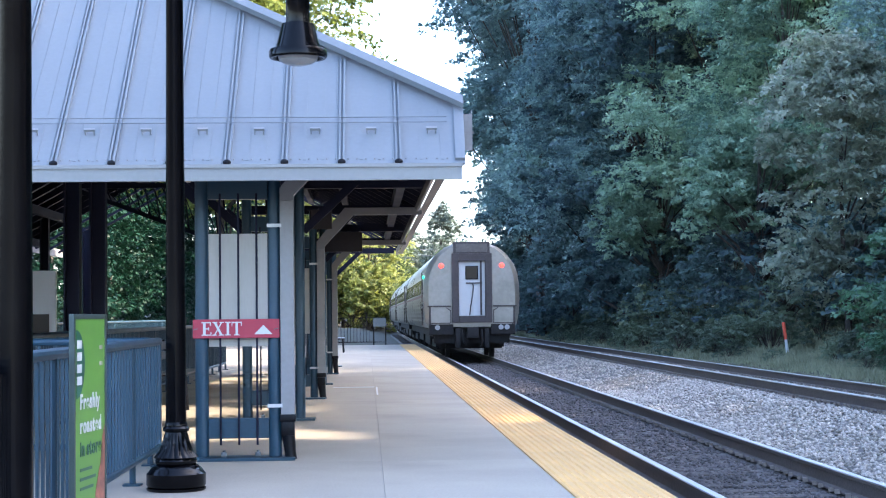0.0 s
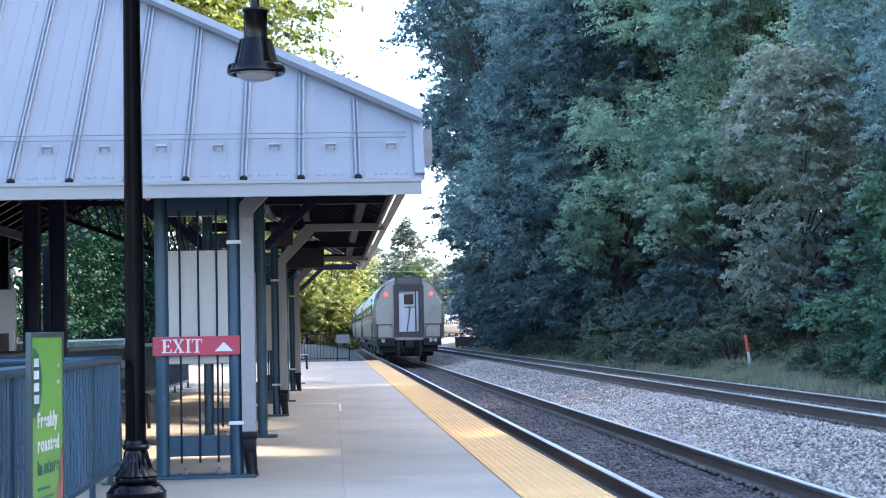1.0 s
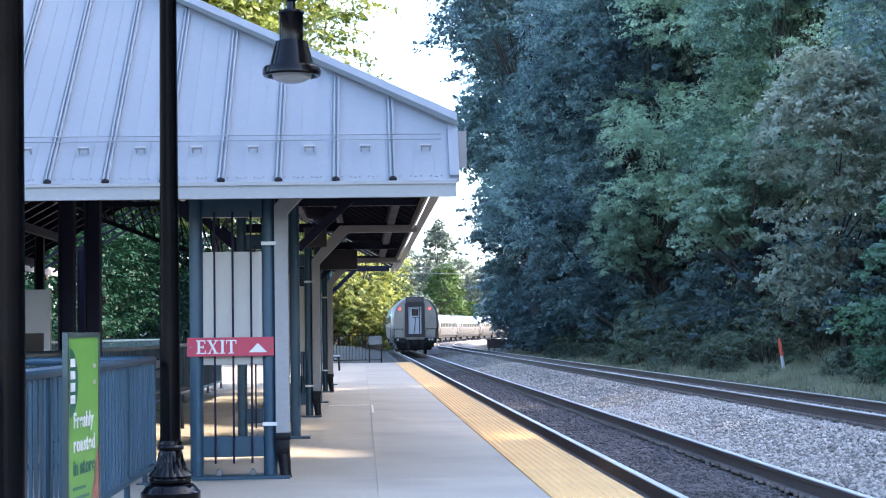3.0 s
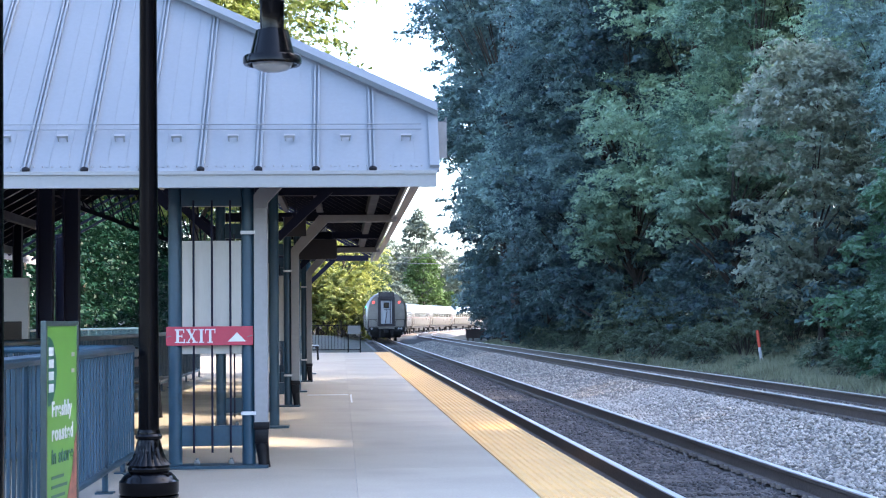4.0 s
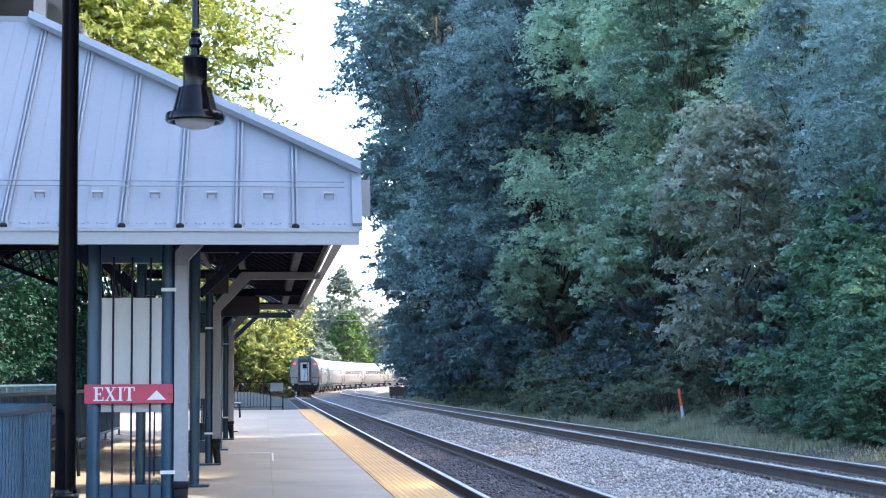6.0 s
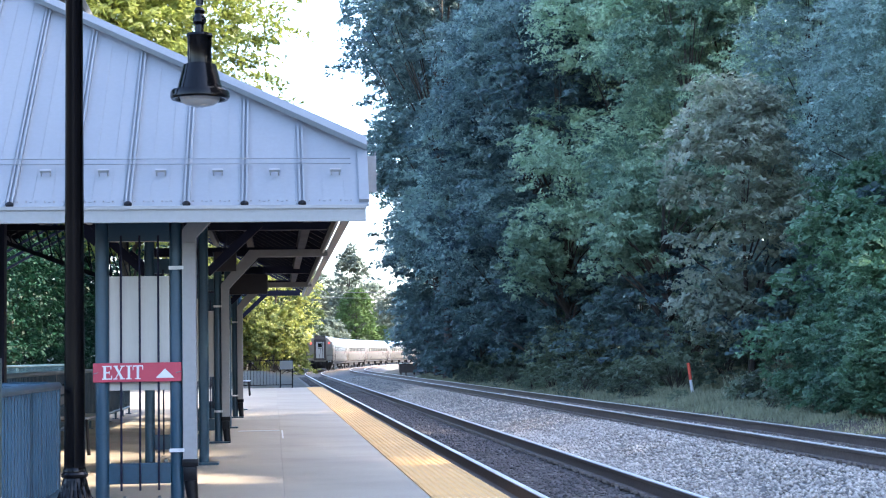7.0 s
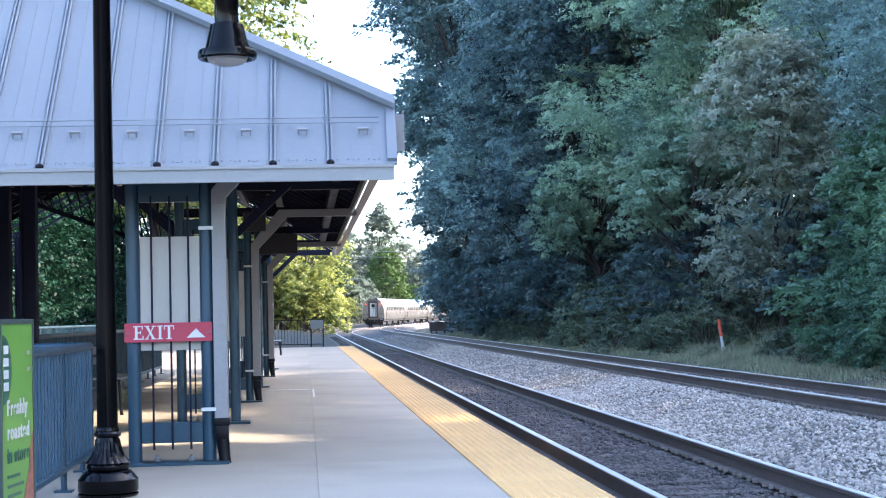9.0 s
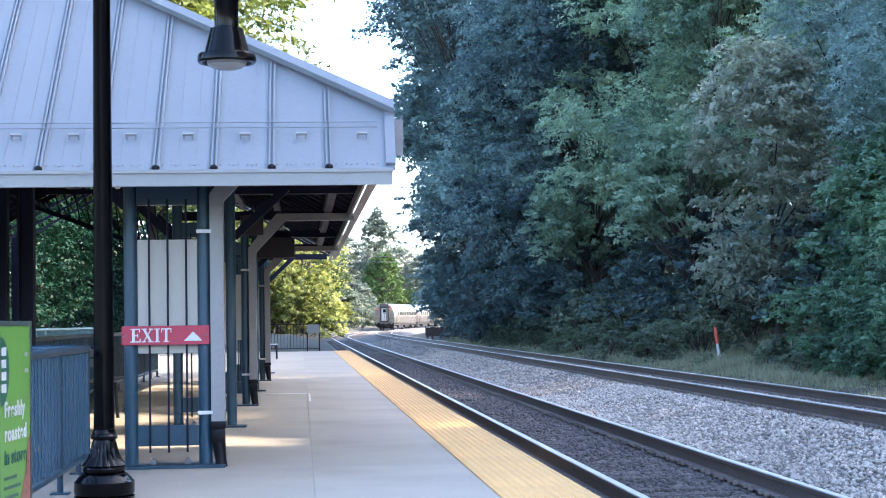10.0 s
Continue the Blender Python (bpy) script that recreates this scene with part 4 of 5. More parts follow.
def marker_post():
    ob = thing("marker_post", "leaning white marker post with an orange-red top in the grass", "marker post", at=pose(13.47, 52, ground_z(13.47, 52) - 0.1, 0, -7, 0))
    part("shaft", lathe([(0.05, 0), (0.05, 0.75), (0.045, 0.77)], 12), M["white"], ob)
    part("top", lathe([(0.053, 0.68), (0.053, 1.2), (0.045, 1.23)], 12), M["orange"], ob, "orange-red reflective top")


marker_post()


def trackside_box():
    x, y = 11.3, 140.0
    ob = thing("relay_cabinet", "dark rusty equipment cabinet beside the far track", "cabinet", at=pose(x, y, ground_z(x, y)))
    part("body", boxes((-0.7, 0.9, -0.3, 0.3, 0.25, 0.95), bevel=0.02), M["rust"], ob)
    part("cover", boxes((-0.75, 0.95, -0.35, 0.35, 0.95, 1.02), bevel=0.01), M["grime"], ob)
    for q in (-0.55, -0.1, 0.6):
        part("leg", boxes((q - 0.06, q + 0.06, -0.1, 0.1, -0.1, 0.26)), M["rust"], ob)


trackside_box()


# ---- the train ----
SECTION = [(-1.40, 1.0), (-1.50, 1.15), (-1.565, 1.5), (-1.6, 1.95), (-1.585, 2.4), (-1.53, 2.8), (-1.42, 3.1), (-1.2, 3.42), (-0.9, 3.66), (-0.5, 3.82), (0.0, 3.87)]
SECTION = SECTION + [(-x, z) for x, z in SECTION[-2::-1]]
CAR = 25.9


def loft(rows):
    """A shell through sections: (y, scale across, scale of height about 2 m)."""
    bm = bmesh.new()
    rings = []
    for y, s, h in rows:
        rings.append([bm.verts.new((x * s, y, 2.0 + (z - 2.0) * h)) for x, z in SECTION])
    w = len(SECTION)
    for p, q in zip(rings, rings[1:]):
        for k in range(w):
            f = bm.faces.new((p[k], p[(k + 1) % w], q[(k + 1) % w], q[k]))
            f.smooth = 1 <= k < w - 2
    bm.faces.new(rings[0])
    bm.faces.new(rings[-1][::-1])
    bmesh.ops.recalc_face_normals(bm, faces=bm.faces[:])
    return bm


def passenger_car(last):
    ob = thing("passenger_car", "stainless-steel passenger car with dark windows" + (", red tail lamps, white end door" if last else ""), "train car", "cars of the train")
    body = part("body", loft([(0.05, 0.9, 0.965), (0.16, 0.96, 0.985), (0.4, 1.0, 1.0), (CAR - 0.7, 1.0, 1.0), (CAR - 0.45, 0.96, 0.985), (CAR - 0.35, 0.9, 0.965)]), M["steel"], ob)
    part("end_wall", loft([(0.045, 0.895, 0.962), (0.155, 0.963, 0.987), (0.3, 1.003, 1.003)]), M["end_steel"], body, "weathered end wall with shade in its grey-brown")
    ends = ((CAR - 0.95, CAR - 0.5),) if last else ((0.3, 0.75), (CAR - 0.95, CAR - 0.5))
    # Dark rings that widen the seams between the cars.
    for y0, y1 in ends:
        part("end_shroud", loft([(y0, 1.004, 1.003), (y1, 1.004, 1.003)]), M["door_frame"], body, "dark band at the car end")
    # fluting along the lower sides and window band
    for s in (-1, 1):
        for z, xx in ((1.25, 1.522), (1.4, 1.548), (1.55, 1.572), (1.7, 1.584), (1.85, 1.594)):
            part("flute", boxes(sorted2(s * (xx - 0.01), s * (xx + 0.012)) + (0.6, CAR - 0.9, z - 0.03, z + 0.03)), M["steel"], body)
        part("window_band", boxes(sorted2(s * 1.575, s * 1.603) + (0.9, CAR - 1.2, 2.03, 2.12)), M["stripe"], body, "faded red band")
        for k in range(11):
            y = 2.6 + 1.95 * k
            bm = bmesh.new()
            prism(bm, [(s * 1.605, y, 2.16), (s * 1.605, y + 1.5, 2.16), (s * 1.565, y + 1.5, 2.66), (s * 1.565, y, 2.66)][::s], 0.03)
            part("window", bm, M["pane"], body)
        for y in (0.95, CAR - 2.0):
            bm = boxes(sorted2(s * 1.585, s * 1.607) + (y, y + 0.04, 1.1, 2.9), sorted2(s * 1.585, s * 1.607) + (y + 0.8, y + 0.84, 1.1, 2.9))
            part("side_door_frame", bm, M["door_frame"], body)
        if last and s < 0:
            bm = bmesh.new()
            bmesh.ops.create_uvsphere(bm, u_segments=8, v_segments=6, radius=0.05, matrix=Matrix.Translation((s * 1.56, 0.75, 2.7)))
            part("side_lamp", bm, M["green_lamp"], body, "small green side lamp")
    # underframe, bogies and couplers
    part("underframe", boxes((-1.3, 1.3, 0.3, CAR - 0.6, 0.72, 1.05), (-1.15, 1.15, 6.5, 11.5, 0.35, 0.8), (-1.15, 1.15, 13.5, 18.0, 0.4, 0.8), bevel=0.03), M["grime"], ob, "grimy underframe with equipment boxes")
    for y in (2.9, CAR - 3.2):
        bogie = part("bogie", boxes((-1.15, -0.95, y - 1.6, y + 1.6, 0.35, 0.6), (0.95, 1.15, y - 1.6, y + 1.6, 0.35, 0.6), (-1.0, 1.0, y - 0.25, y + 0.25, 0.4, 0.72), (-1.1, 1.1, y - 1.5, y - 1.35, 0.3, 0.5), bevel=0.02), M["grime"], ob)
        for dy in (-1.25, 1.25):
            for s in (-1, 1):
                bm = bmesh.new()
                tube(bm, [(s * 0.69, y + dy, 0.457), (s * 0.82, y + dy, 0.457)], 0.457, 20)
                part("wheel", bm, M["grime"], bogie)
    part("diaphragm", boxes((-0.55, 0.55, CAR - 0.36, CAR + 0.04, 1.1, 3.4), bevel=0.03), M["grime"], ob, "black gangway bellows")
    # the end: dark door surround, header, door
    frame_ob = part("end_frame", boxes((-0.66, -0.44, -0.12, 0.12, 1.18, 3.46), (0.44, 0.66, -0.12, 0.12, 1.18, 3.46), (-0.44, 0.44, -0.115, 0.12, 3.2, 3.46), (-0.44, 0.44, -0.115, 0.12, 1.18, 1.4), (-0.6, 0.6, -0.05, 0.5, 3.461, 3.84), bevel=0.015), M["door_frame"], ob, "dark weathered gangway frame")
    part("header_panel", boxes((-0.52, 0.52, -0.056, 0.0, 3.5, 3.78), bevel=0.01), M["header"], frame_ob)
    dr = part("end_door", boxes((-0.43, 0.43, 0.0, 0.06, 1.4, 3.2), bevel=0.015), M["white"], ob, "white end door")
    part("door_window", boxes((-0.21, 0.21, -0.012, 0.01, 2.6, 3.05), bevel=0.03), M["glass"], dr)
    bm = boxes((-0.2, 0.34, -0.025, 0.0, 2.46, 2.5), (0.27, 0.33, -0.05, 0.0, 1.42, 3.2))
    tube(bm, [(-0.02, -0.03, 2.5), (0.05, -0.04, 2.4), (0.02, -0.04, 2.1), (-0.05, -0.04, 1.7), (-0.08, -0.03, 1.42)], 0.022, 6)
    part("door_gear", bm, M["door_frame"], dr, "dark bar, latch and hanging cable")
    for s in (-1, 1):
        part("end_rib", boxes(sorted2(s * 0.7, s * 1.47) + (-0.01, 0.1, 1.70, 1.745), sorted2(s * 1.36, s * 1.42) + (0.0, 0.1, 1.1, 1.7), bevel=0.012), M["door_frame"], ob, "dark edge of the corner panel")
        bm = bmesh.new()
        prism(bm, [(s * 0.72, -0.004, 1.18), (s * 1.33, -0.004, 1.18), (s * 1.36, -0.004, 1.66), (s * 0.86, -0.004, 1.66), (s * 0.72, -0.004, 1.58)][::s], 0.1)
        part("lower_panel", bm, M["end_steel"], ob)
        bm = bmesh.new()
        for p, q in (((0.72, 1.58), (0.86, 1.675)), ((0.72, 1.165), (1.36, 1.165)), ((0.71, 1.16), (0.71, 1.6))):
            beam(bm, (s * p[0], -0.008, p[1]), (s * q[0], -0.008, q[1]), 0.03, 0.03)
        part("panel_edge", bm, M["door_frame"], ob, "dark edge of the corner panel")
        part("sill_box", boxes(sorted2(s * 0.62, s * 1.42) + (0.02, 0.25, 0.78, 1.12), bevel=0.02), M["grime"], ob)
        for xx in ((-1.15,) if s < 0 else (0.95, 1.15)):
            bm = bmesh.new()
            tube(bm, [(xx, 0.02, 1.02), (xx, -0.02, 1.02)], 0.085, 14)
            part("marker_light", bm, M["lens"], ob)
        if last:
            bm = bmesh.new()
            bmesh.ops.create_uvsphere(bm, u_segments=12, v_segments=8, radius=0.08, matrix=Matrix.Translation((s * 1.0, 0.03, 3.06)) @ Matrix.Diagonal((1, 0.5, 1, 1)))
            part("tail_lamp", bm, M["tail"], ob, "glowing red tail lamp")
    bm = boxes((-0.18, 0.18, -0.35, 0.4, 0.68, 1.02), (-0.55, -0.4, -0.05, 0.2, 0.35, 1.0), (0.4, 0.55, -0.05, 0.2, 0.35, 1.0), bevel=0.02)
    tube(bm, [(-0.35, -0.05, 0.95), (-0.3, -0.12, 0.6), (-0.2, -0.1, 0.45)], 0.03, 6)
    tube(bm, [(0.3, -0.05, 0.95), (0.34, -0.12, 0.55), (0.25, -0.1, 0.4)], 0.03, 6)
    box(bm, -1.25, 1.25, 0.25, 0.5, 0.5, 0.85)
    part("coupler", bm, M["grime"], ob, "black coupler with hanging hoses")
    return ob


tail_car = passenger_car(True)
mid_car = passenger_car(False)
CARS = [tail_car, mid_car] + [copy_thing(mid_car, pose(0, 0, 0)) for _ in range(7)]


def motions():
    """The train rolls away along the line."""
    step = CAR + 0.05
    for k, car in enumerate(CARS):
        rows = []
        for i in range(21):
            t = 0.5 * i
            s = 54.0 + 18.3 * t + step * k
            x0, y0, _ = along(s)
            x1, y1, _ = along(s + CAR)
            tilt = math.degrees(math.atan2(rise(y1) - rise(y0), CAR))
            rows.append((t, pose(x0, y0, TRACK_Z + rise(y0), tilt, 0, -math.degrees(math.atan2(x1 - x0, y1 - y0)))))
        walk(car, rows)


# ---- trees and scrub ----
def leaf_cloud(rg, centres, radii, count, size, squash=0.8, inner=0.72, broad=False, per=26):
    """Leaf blades in drooping sprays over the shells of many clumps."""
    sprays = max(len(centres), count // per)
    w = radii ** 2
    pick = rg.choice(len(centres), sprays, p=w / w.sum())
    d = rg.normal(size=(sprays, 3))
    d /= np.linalg.norm(d, axis=1)[:, None]
    d[:, 2] = np.where(d[:, 2] < -0.45, -d[:, 2], d[:, 2])
    rad = radii[pick] * (inner + (1.1 - inner) * rg.random(sprays) ** 0.6)
    lump = 1 + 0.3 * np.sin(d[:, 0] * 5 + pick) * np.sin(d[:, 1] * 6 + 2 * pick) * np.sin(d[:, 2] * 5 + pick)
    p = centres[pick] + d * (rad * lump)[:, None] * (1, 1, squash)
    out = d + rg.normal(size=(sprays, 3)) * 0.45
    out[:, 2] = out[:, 2] * 0.45 + rg.uniform(-0.25, 0.15, sprays)
    out /= np.linalg.norm(out, axis=1)[:, None]
    side = np.cross(out, (0, 0, 1.0)) + 1e-6
    side /= np.linalg.norm(side, axis=1)[:, None]
    up = np.cross(side, out)
    reach = np.clip(radii[pick] * 0.4, size * 1.2, size * 4.4) * rg.uniform(0.6, 1.35, sprays)
    k = np.repeat(np.arange(sprays), per)
    n = len(k)
    t = rg.uniform(-0.5, 1.0, n)
    v = rg.normal(0, 0.34, n) * (1.15 - 0.65 * np.clip(t, 0, 1))
    h = rg.normal(0, 0.1, n) - 0.32 * np.clip(t, 0, 1) ** 2 - 0.22 * v * v
    p = p[k] + reach[k][:, None] * (out[k] * t[:, None] + side[k] * v[:, None] + up[k] * h[:, None])
    nn = up[k] * 0.75 + out[k] * (0.25 + 0.5 * np.clip(t, 0, 1))[:, None] + rg.normal(size=(n, 3)) * 0.42
    nn /= np.linalg.norm(nn, axis=1)[:, None]
    a = np.cross(nn, out[k] * 0.4 + rg.normal(size=(n, 3)))
    a /= np.linalg.norm(a, axis=1)[:, None]
    b = np.cross(nn, a)
    s = (size * rg.uniform(0.6, 1.4, n))[:, None]
    if broad:
        return np.stack([p - a * s * 0.5, p + b * s * 0.42 + nn * s * 0.06, p + a * s * 0.6 - nn * s * 0.14, p - b * s * 0.42 + nn * s * 0.06], 1).reshape(-1, 3)
    return np.stack([p - a * s * 0.45 - b * s * 0.26, p - a * s * 0.35 + b * s * 0.3, p + a * s * 0.65 - nn * s * 0.12], 1).reshape(-1, 3)


def crown_mesh(name, seed, height, radius, base, clumps, count, size, mat, shape="tall"):
    rg = np.random.default_rng(seed)
    u = rg.random(clumps) ** 0.9
    prof = {"tall": lambda q: np.clip(0.75 + 0.5 * np.sin(np.pi * np.clip(q * 0.85 + 0.1, 0, 1)) - 0.95 * np.clip(q - 0.55, 0, 1) * 1.6, 0.15, 1.3),
            "round": lambda q: np.sqrt(np.clip(1 - (2 * q - 0.9) ** 2 * 0.8, 0.1, 1)),
            "dome": lambda q: np.sqrt(np.clip(1 - np.clip(q * 1.5 - 0.5, 0, 1) ** 2, 0.08, 1)),
            "bush": lambda q: np.sqrt(np.clip(1 - q ** 2, 0.08, 1))}[shape](u)
    ang = rg.random(clumps) * 2 * np.pi
    rr = radius * prof * ((0.8 + 0.08 * rg.random(clumps)) if shape == "dome" else (0.35 + 0.6 * rg.random(clumps) ** 0.5))
    z = base + u * (height - base)
    c = np.stack([rr * np.cos(ang), rr * np.sin(ang), z], 1)
    c[0] = (0, 0, height - radius * 0.2)
    radii = radius * rg.uniform(0.18, 0.52, clumps) * (0.9 if shape == "tall" else 0.95)
    if shape == "dome":
        radii = radius * rg.uniform(0.2, 0.26, clumps)
    co = leaf_cloud(rg, c, radii, count, size, per=32 if size < 0.3 else 18)
    return fast_mesh(name, co, np.arange(len(co)), 3, mat), c


def trunk_mesh(seed, height, thick, centres, lean=0.3):
    rg = random.Random(seed)
    bm = bmesh.new()
    pts, rad = [], []
    for k in range(7):
        f = k / 6
        pts.append((lean * f * rg.uniform(-1, 1), lean * f * rg.uniform(-1, 1), -0.4 + f * height * 0.85))
        rad.append(thick * (1.0 - 0.85 * f) * (1.35 if k == 0 else 1))
    tube(bm, pts, rad, 9)
    for c in centres[:: max(1, len(centres) // 16)]:
        f = min(0.8, max(0.12, (c[2] * 0.75) / height))
        i = int(f / 0.85 * 6)
        p = Vector(pts[min(i, 6)])
        mid = (p + Vector(c)) / 2 + Vector((0, 0, 0.3))
        r = rad[min(i, 6)] * 0.45 + 0.01
        tube(bm, [p, mid, Vector(c)], [r, r * 0.6, r * 0.2], 5)
    return bm


def tree(name, label, seed, height, radius, base, clumps, count, size, leaves, shape="tall", thick=0.28, category="tree", group="trees"):
    ob = thing(name, label, category, group)
    me, c = crown_mesh("crown", seed, height, radius, base, clumps, count, size, M[leaves], shape)
    part("trunk", trunk_mesh(seed, height, thick, c), M["bark"], ob)
    cr = new("crown", me)
    cr.parent = ob
    return ob


def plant(first, rows, scale=(0.9, 1.12), seed=1):
    """The thing at the first place, copies at the others; each turned and sized a little differently."""
    rg = random.Random(seed)
    for k, (x, y, *s) in enumerate(rows):
        f = (s[0] if s else 1.0) * rg.uniform(*scale)
        m = pose(x, y, ground_z(x, y) - 0.1, 0, 0, rg.uniform(0, 360)) @ Matrix.Diagonal((f, f, f * rg.uniform(0.95, 1.08), 1))
        if k == 0:
            first.matrix_basis = m
        else:
            q = first.copy()
            scene.collection.objects.link(q)
            q.matrix_basis = m
            for ch in first.children:
                w = ch.copy()
                scene.collection.objects.link(w)
                w.parent = q
    return first


def edge(y, off):
    return 10.2 + off + bend(y)


FOREST = "tall dense dark green broadleaf tree at the edge of the wood"
WOOD = "wood beside the line"
# near trees, with fine leaves
near_a = tree("forest_tree", FOREST, 11, 25, 5.0, 2.5, 90, 84000, 0.2, "leaf_forest", group=WOOD)
near_b = tree("forest_tree", "tall lighter green tree at the edge of the wood", 12, 27, 4.8, 5.0, 90, 88000, 0.21, "leaf_light", group=WOOD)
near_c = tree("forest_tree", "small greyish olive tree in front of the wood", 13, 8.9, 2.5, 1.8, 80, 34000, 0.17, "leaf_olive", "round", 0.12, group=WOOD)
near_d = tree("forest_tree", "small fresh green tree leaning out of the wood", 17, 8.6, 2.4, 3.2, 44, 24000, 0.18, "leaf_light", group=WOOD)
creeper = tree("creeper_thicket", "fresh green creeper thicket on the bank", 18, 4.6, 2.1, 0.0, 50, 26000, 0.15, "leaf_creeper", "bush", 0.07, "thicket", "undergrowth")
# Sizes cut so sun streaks reach the platform; y 36 stands unseen.
plant(near_a, [(edge(y, o), y, *f) for y, o, *f in ((52, 11.5, 0.62), (36, 11.5, 0.74), (47.5, 9.8, 0.64), (57.5, 9.4, 0.6), (90, 6.2), (82, 11), (96, 5.4))], seed=3)
plant(near_b, [(edge(y, o), y, *f) for y, o, *f in ((67, 7.2, 0.74), (78, 6.9), (61, 10.4, 0.58), (72, 10.5))], seed=4)
plant(near_c, [(edge(y, o), y) for y, o in ((53.0, 5.5),)], seed=5, scale=(1.0, 1.0))
plant(near_d, [(edge(y, o), y) for y, o in ((80, 4.3), (64, 5.4))], seed=25, scale=(0.95, 1.0))
plant(creeper, [(edge(y, o), y, f) for y, o, f in ((41.5, 4.9, 1.0), (38.2, 4.6, 0.8), (45.5, 7.4, 1.1), (37.2, 3.3, 0.55), (35.2, 2.9, 0.5), (33.4, 2.6, 0.45), (40, 3.6, 0.5))], seed=26, scale=(0.95, 1.05))
# farther ones, and unseen ones beside the camera added to shape the sun
wood_a = tree("forest_tree", FOREST, 15, 26, 5.2, 1.0, 80, 30000, 0.34, "leaf_forest", group=WOOD)
wood_b = tree("forest_tree", FOREST, 16, 22, 4.8, 0.8, 60, 30000, 0.29, "leaf_wood_shade", group=WOOD)
wood_e = tree("forest_tree", "tall dark green tree with a high overhanging crown", 19, 30, 4.6, 13, 60, 30000, 0.32, "leaf_forest", group=WOOD)
plant(wood_e, [(edge(y, o), y) for y, o in ((110, 1.5), (122, 2.0), (136, 2.6))], seed=20)
wood_d = tree("forest_tree", "tall dark green tree filling the wood and screening the sun", 14, 30, 6.5, 4.0, 90, 8500, 0.76, "leaf_forest", group=WOOD)
plant(wood_a, [(edge(y, o), y, *s) for y, o, *s in ((98, 6.2), (108, 5.8), (118, 5.2), (129, 6.0, 1.25), (139, 8.8, 1.42), (149, 10.2, 1.46))], seed=7)
# Out-of-view trees added to block sun from roof, ballast and far tracks.
sun_screen = tree("forest_tree", "dark green unseen tree added to screen the sun", 15, 26, 5.2, 1.0, 64, 10500, 0.56, "leaf_forest", group=WOOD)
plant(sun_screen, [(edge(y, o), y, f) for y, o, f in ((26, 13, 0.74), (31, 14, 0.68), (41.5, 13, 0.62), (20, 15, 0.56), (15.4, 12.5, 0.46), (23.2, 12.5, 0.48), (11.4, 15, 1.15), (6.5, 13, 1.2), (-3, 14, 1.2))] + [(edge(y, 9.6 + 0.06 * (y - 154)), y, 0.55) for y in np.arange(154, 202, 4.6)], seed=7)
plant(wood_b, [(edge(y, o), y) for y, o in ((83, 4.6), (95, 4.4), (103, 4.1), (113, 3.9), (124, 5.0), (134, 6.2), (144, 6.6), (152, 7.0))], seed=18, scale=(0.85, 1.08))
# Rows outside the view are added to shape where sun falls.
plant(wood_d, [(edge(y, o), y, *f) for y, o, *f in ((56, 18, 0.55), (66, 17, 0.66), (75, 15), (86, 14), (95, 14), (106, 13), (117, 13), (127, 13), (138, 12), (148, 13), (30, 26, 0.6), (7.5, 22), (8.5, 20), (23, 24, 0.74), (43, 22, 0.64), (-3, 24), (-12, 22), (49, 25, 0.66), (54, 24, 0.58), (58, 27, 0.66), (62.5, 24, 0.58), (52, 17, 0.5), (60, 17, 0.5), (47, 16, 0.48), (70, 26), (81, 25), (92, 24), (103, 24), (114, 23), (125, 22), (136, 22))], seed=6)

shrub_a = tree("shrub", "green leafy shrub tinted shade-dark at the foot of the wood", 21, 3.4, 2.2, 0.1, 40, 8000, 0.19, "leaf_wood_shade", "bush", 0.06, "shrub", "undergrowth")
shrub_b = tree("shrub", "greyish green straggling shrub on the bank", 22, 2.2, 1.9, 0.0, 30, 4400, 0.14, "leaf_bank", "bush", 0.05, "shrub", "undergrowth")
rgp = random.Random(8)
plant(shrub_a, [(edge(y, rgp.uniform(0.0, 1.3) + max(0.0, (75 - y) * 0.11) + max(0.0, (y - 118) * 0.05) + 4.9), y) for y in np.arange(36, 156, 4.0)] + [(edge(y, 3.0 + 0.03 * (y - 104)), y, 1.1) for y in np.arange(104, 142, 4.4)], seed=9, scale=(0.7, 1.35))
# Unseen thicket, added to stop sun spots on the ballast.
sun_screen_thicket = tree("shrub", "dark green unseen thicket added to keep sun off the ballast", 21, 7.0, 2.4, 0.1, 40, 4500, 0.34, "leaf_wood_shade", "bush", 0.06, "shrub", "undergrowth")
plant(sun_screen_thicket, [(edge(y, 6.0), y) for y in np.arange(9, 25, 2.6)], seed=30, scale=(0.95, 1.1))
weed = tree("shrub", "low dark green weeds on the bank", 23, 1.1, 1.0, 0.0, 24, 3000, 0.11, "leaf_bank", "bush", 0.03, "shrub", "undergrowth")
plant(weed, [(edge(y, rgp.uniform(1.6, 4.2) + max(0.0, (70 - y) * 0.05)), y) for y in np.arange(37, 100, 1.7) if abs(y - 50) > 3], seed=24, scale=(0.5, 1.25))
plant(shrub_b, [(edge(y, rgp.uniform(-0.5, 1.2) + max(0.0, (75 - y) * 0.10) + max(0.0, (y - 118) * 0.05) + 3.9), y) for y in np.arange(38, 150, 4.9)] + [(edge(y, rgp.uniform(1.0, 3.2) + max(0.0, (70 - y) * 0.03)), y, rgp.uniform(0.25, 0.5)) for y in np.arange(36, 120, 2.0) if abs(y - 51) > 2.5], seed=10, scale=(0.5, 1.1))

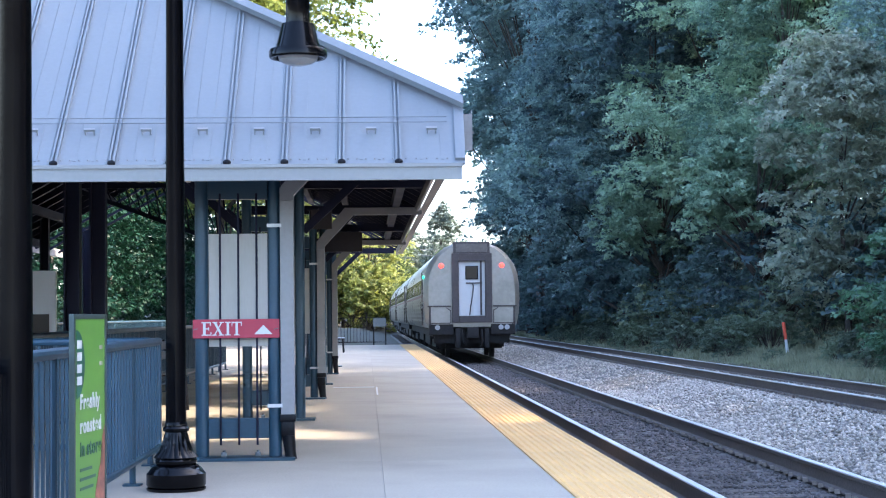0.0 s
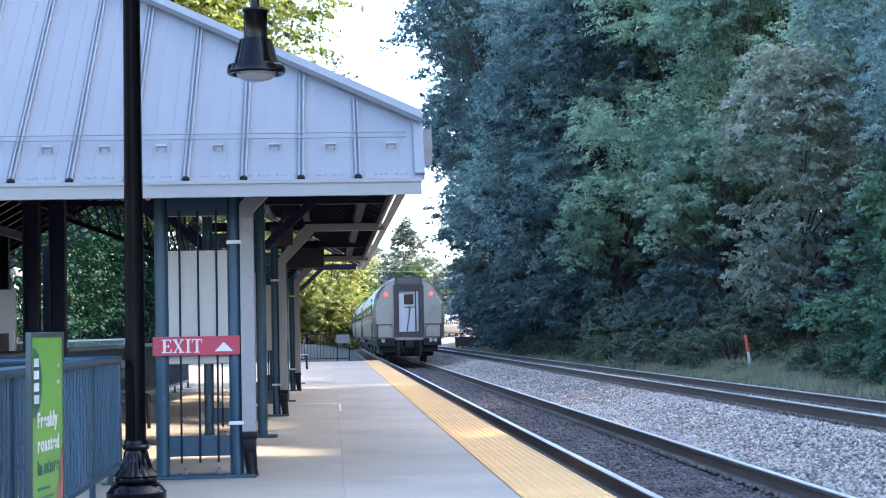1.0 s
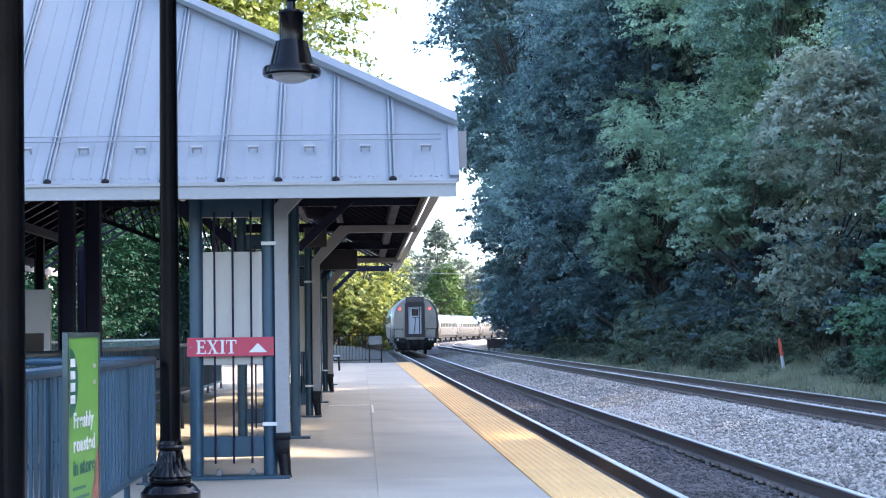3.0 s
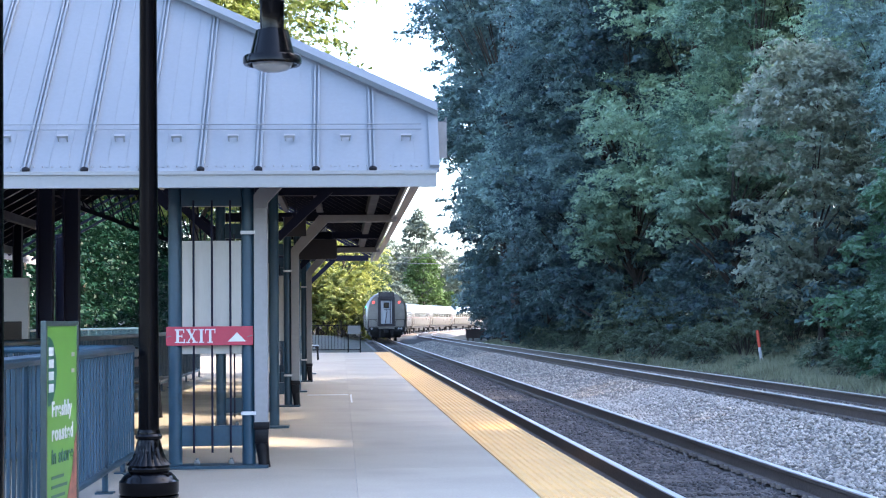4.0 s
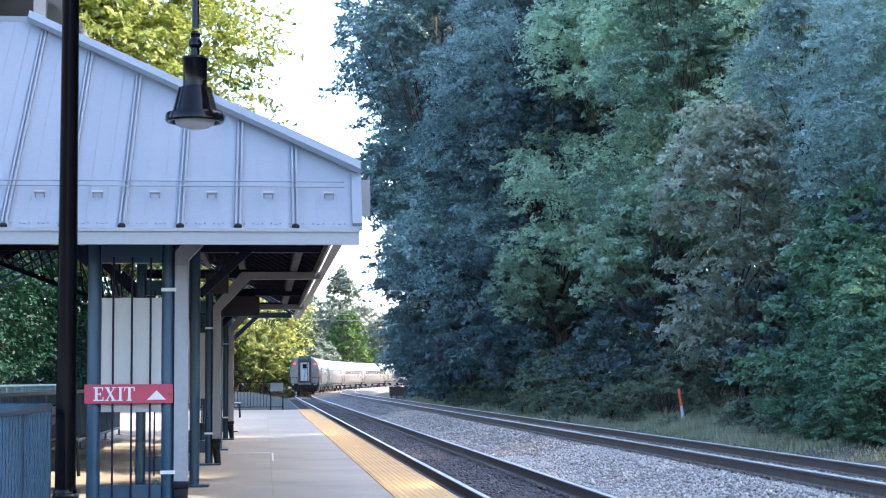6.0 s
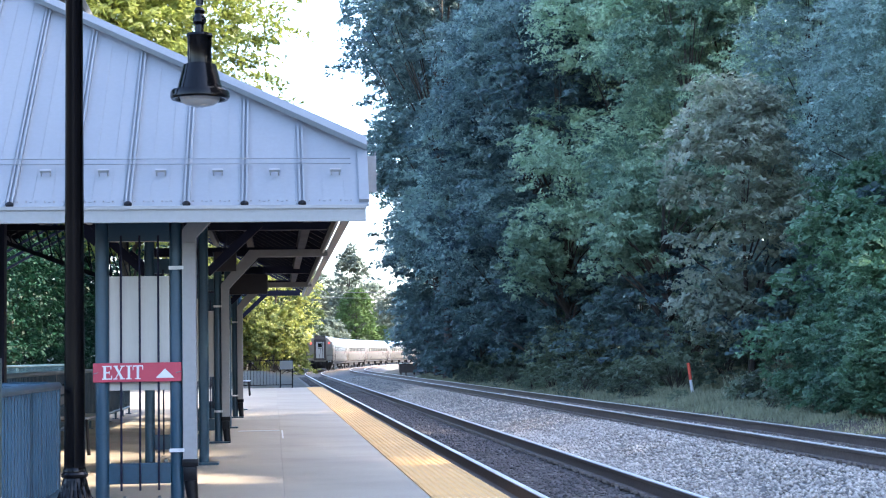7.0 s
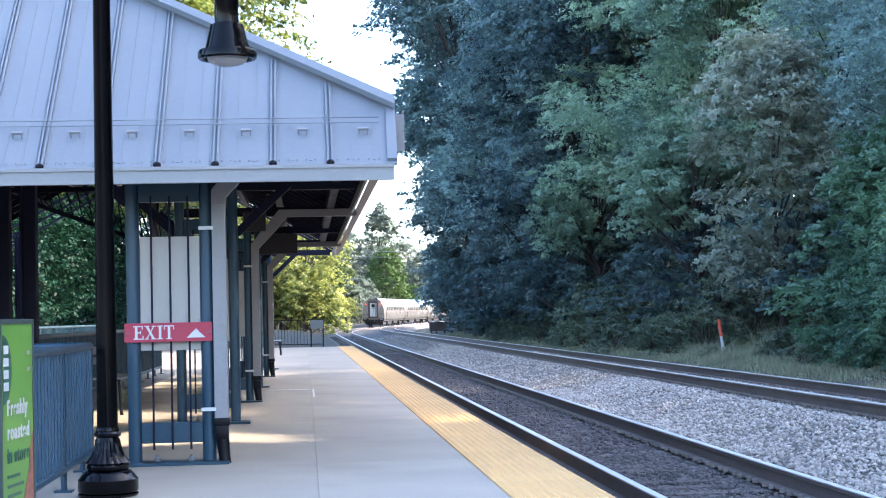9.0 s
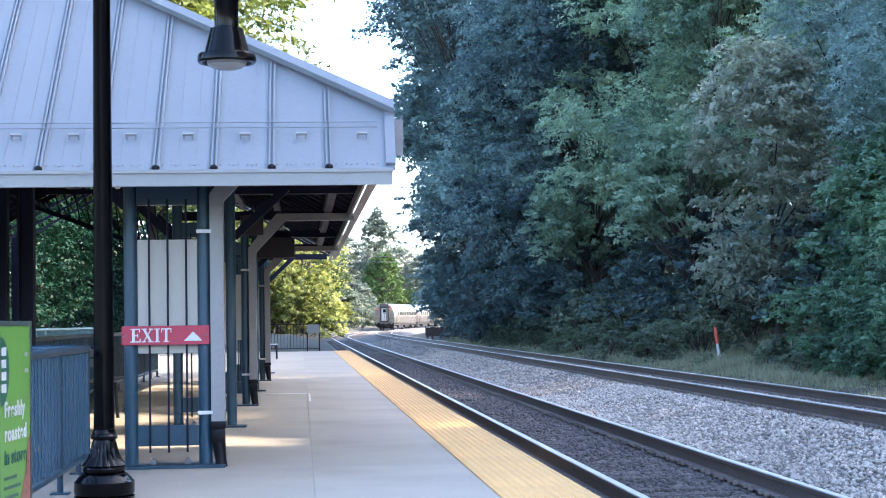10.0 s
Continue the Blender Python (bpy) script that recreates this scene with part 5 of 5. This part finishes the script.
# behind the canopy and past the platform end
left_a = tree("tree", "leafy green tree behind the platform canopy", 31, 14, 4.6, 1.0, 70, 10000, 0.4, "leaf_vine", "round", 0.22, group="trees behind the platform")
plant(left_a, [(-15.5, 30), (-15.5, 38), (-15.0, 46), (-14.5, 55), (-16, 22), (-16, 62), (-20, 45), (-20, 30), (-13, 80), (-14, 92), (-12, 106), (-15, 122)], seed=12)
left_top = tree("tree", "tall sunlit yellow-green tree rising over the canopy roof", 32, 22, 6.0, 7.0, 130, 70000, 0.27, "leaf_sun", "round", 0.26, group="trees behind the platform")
plant(left_top, [(-6.5, 73), (-11.8, 72), (-15, 60)], seed=13)
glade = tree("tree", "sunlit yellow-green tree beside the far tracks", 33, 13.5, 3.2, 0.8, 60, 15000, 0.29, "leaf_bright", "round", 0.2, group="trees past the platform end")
shade = tree("tree", "green tree tinted dark for shade among the sunlit ones", 38, 14, 3.6, 0.8, 70, 15000, 0.29, "leaf_shade", "tall", 0.2, group="trees past the platform end")
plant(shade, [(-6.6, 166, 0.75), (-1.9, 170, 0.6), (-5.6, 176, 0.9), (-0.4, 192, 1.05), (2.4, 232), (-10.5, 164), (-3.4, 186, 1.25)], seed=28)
plant(glade, [(-2.5, 172), (-7, 174), (0.2, 178), (-4, 184), (1.2, 198), (-5, 205), (0.8, 216, 1.2), (-1, 226, 1.4), (2.4, 240, 1.45), (-3, 250, 1.5), (-9, 190), (-12, 172)], seed=14, scale=(0.8, 1.15))
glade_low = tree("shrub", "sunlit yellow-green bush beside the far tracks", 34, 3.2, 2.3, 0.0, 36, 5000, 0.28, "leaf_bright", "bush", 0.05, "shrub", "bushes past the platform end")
plant(glade_low, [(-1.6, 168, 1.3), (-4.6, 167, 1.4), (0.0, 165), (-7.6, 170, 1.4), (0.6, 174), (1.5, 184), (2.6, 199), (3.8, 214), (4.8, 230)], seed=15, scale=(0.8, 1.35))
vine = tree("vine_covered_tree", "rounded dome of a tree smothered in creepers far down the line", 35, 12.6, 4.0, 0.0, 260, 36000, 0.32, "leaf_dome", "dome", 0.3, group="trees far down the line")
plant(vine, [(15.6, 312), (20.6, 316, 0.5)], seed=16, scale=(0.99, 1.01))
far_tree = tree("far_tree", "haze-pale green tree far down the line", 36, 19, 6.5, 0.5, 110, 13000, 0.62, "leaf_hazy_far", "round", 0.3, group="trees far down the line")
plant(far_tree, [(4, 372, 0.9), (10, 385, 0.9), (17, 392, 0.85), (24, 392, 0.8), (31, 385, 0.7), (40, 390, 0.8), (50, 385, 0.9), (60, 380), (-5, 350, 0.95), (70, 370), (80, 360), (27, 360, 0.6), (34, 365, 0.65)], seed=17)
spire = tree("far_tree", "tall narrow haze-pale tree standing above the far wood", 37, 20.5, 3.6, 5.0, 70, 9000, 0.55, "leaf_hazy_far", "tall", 0.3, group="trees far down the line")
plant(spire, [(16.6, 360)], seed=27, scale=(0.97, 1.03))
# Bushes added where only the dome's shaded lower face and ground lie.
shade_fill = tree("shrub", "dull green bush added to fill the dome's shaded foot far down the line", 39, 5.2, 3.0, 0.0, 50, 6500, 0.42, "leaf_hazy_far", "bush", 0.06, "shrub", "bushes past the platform end")
plant(shade_fill, [(6.2, 252), (8.8, 262), (9.6, 275), (12.4, 290, 0.6), (10, 305, 1.1), (15.5, 304, 0.45), (21, 312, 0.5), (24, 330, 0.7), (3.5, 262, 1.3), (28, 340)], seed=29)


def vine_wall():
    """A thick creeper-covered hedge behind the platform."""
    rg = np.random.default_rng(50)
    ob = thing("creeper_hedge", "dense green creeper-covered hedge behind the platform", "hedge")
    n = 330
    y = rg.uniform(14, 105, n)
    c = np.stack([-9.4 + rg.normal(0, 0.5, n), y, rg.uniform(-0.2, 5.2, n)], 1)
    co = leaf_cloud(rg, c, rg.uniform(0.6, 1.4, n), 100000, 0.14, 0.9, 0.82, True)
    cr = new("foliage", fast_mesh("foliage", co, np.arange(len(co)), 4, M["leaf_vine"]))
    cr.parent = ob
    for k in range(9):
        bm = bmesh.new()
        p = Vector((-9.5, 16 + 5.6 * k, -0.7))
        tube(bm, [p, p + Vector((0.1, 0.2, 2)), p + Vector((-0.1, 0.5, 4.8))], [0.12, 0.09, 0.04], 6)
        part("stem", bm, M["bark"], ob)


vine_wall()


def grass():
    """Grass and weeds on the bank and along the line."""
    rg = np.random.default_rng(40)
    rows = [(0.9, 4.0, 34, 130, 70000, 0.2), (3.0, 9.0, 32, 110, 70000, 0.34), (0.2, 1.6, 30, 120, 9000, 0.12)]
    co = []
    for a, b, y0, y1, n, h in rows:
        y = y0 + (y1 - y0) * rg.random(n) ** 1.4
        x = 10.2 + a + (b - a) * rg.random(n) + np.maximum(0, y - BEND_Y) ** 2 / (2 * BEND_R)
        x += np.maximum(0, 70 - y) * 0.05 * rg.random(n)
        z = np.array([ground_z(p, q) for p, q in zip(x, y)])
        patch = 0.5 + 0.9 * np.clip(np.sin(x * 1.7 + y * 0.6) * np.sin(y * 0.9 - x) + 0.3, 0, 1)
        s = h * rg.uniform(0.4, 1.2, n) * patch
        ang = rg.random(n) * 6.28
        w = 0.012 + 0.03 * rg.random(n)
        dx, dy = np.cos(ang) * w, np.sin(ang) * w
        lx, ly = rg.normal(0, 0.35, n) * s, rg.normal(0, 0.35, n) * s
        co.append(np.stack([np.stack([x - dx, y - dy, z - 0.02], 1), np.stack([x + dx, y + dy, z - 0.02], 1), np.stack([x + lx, y + ly, z + s], 1)], 1).reshape(-1, 3))
    co = np.concatenate(co)
    me = fast_mesh("grass", co, np.arange(len(co)), 3, M["leaf_scrub"])
    tagged(new("grass", me), "dry mixed grass and weeds on the bank", "grass", kind="stuff")


grass()

motions()
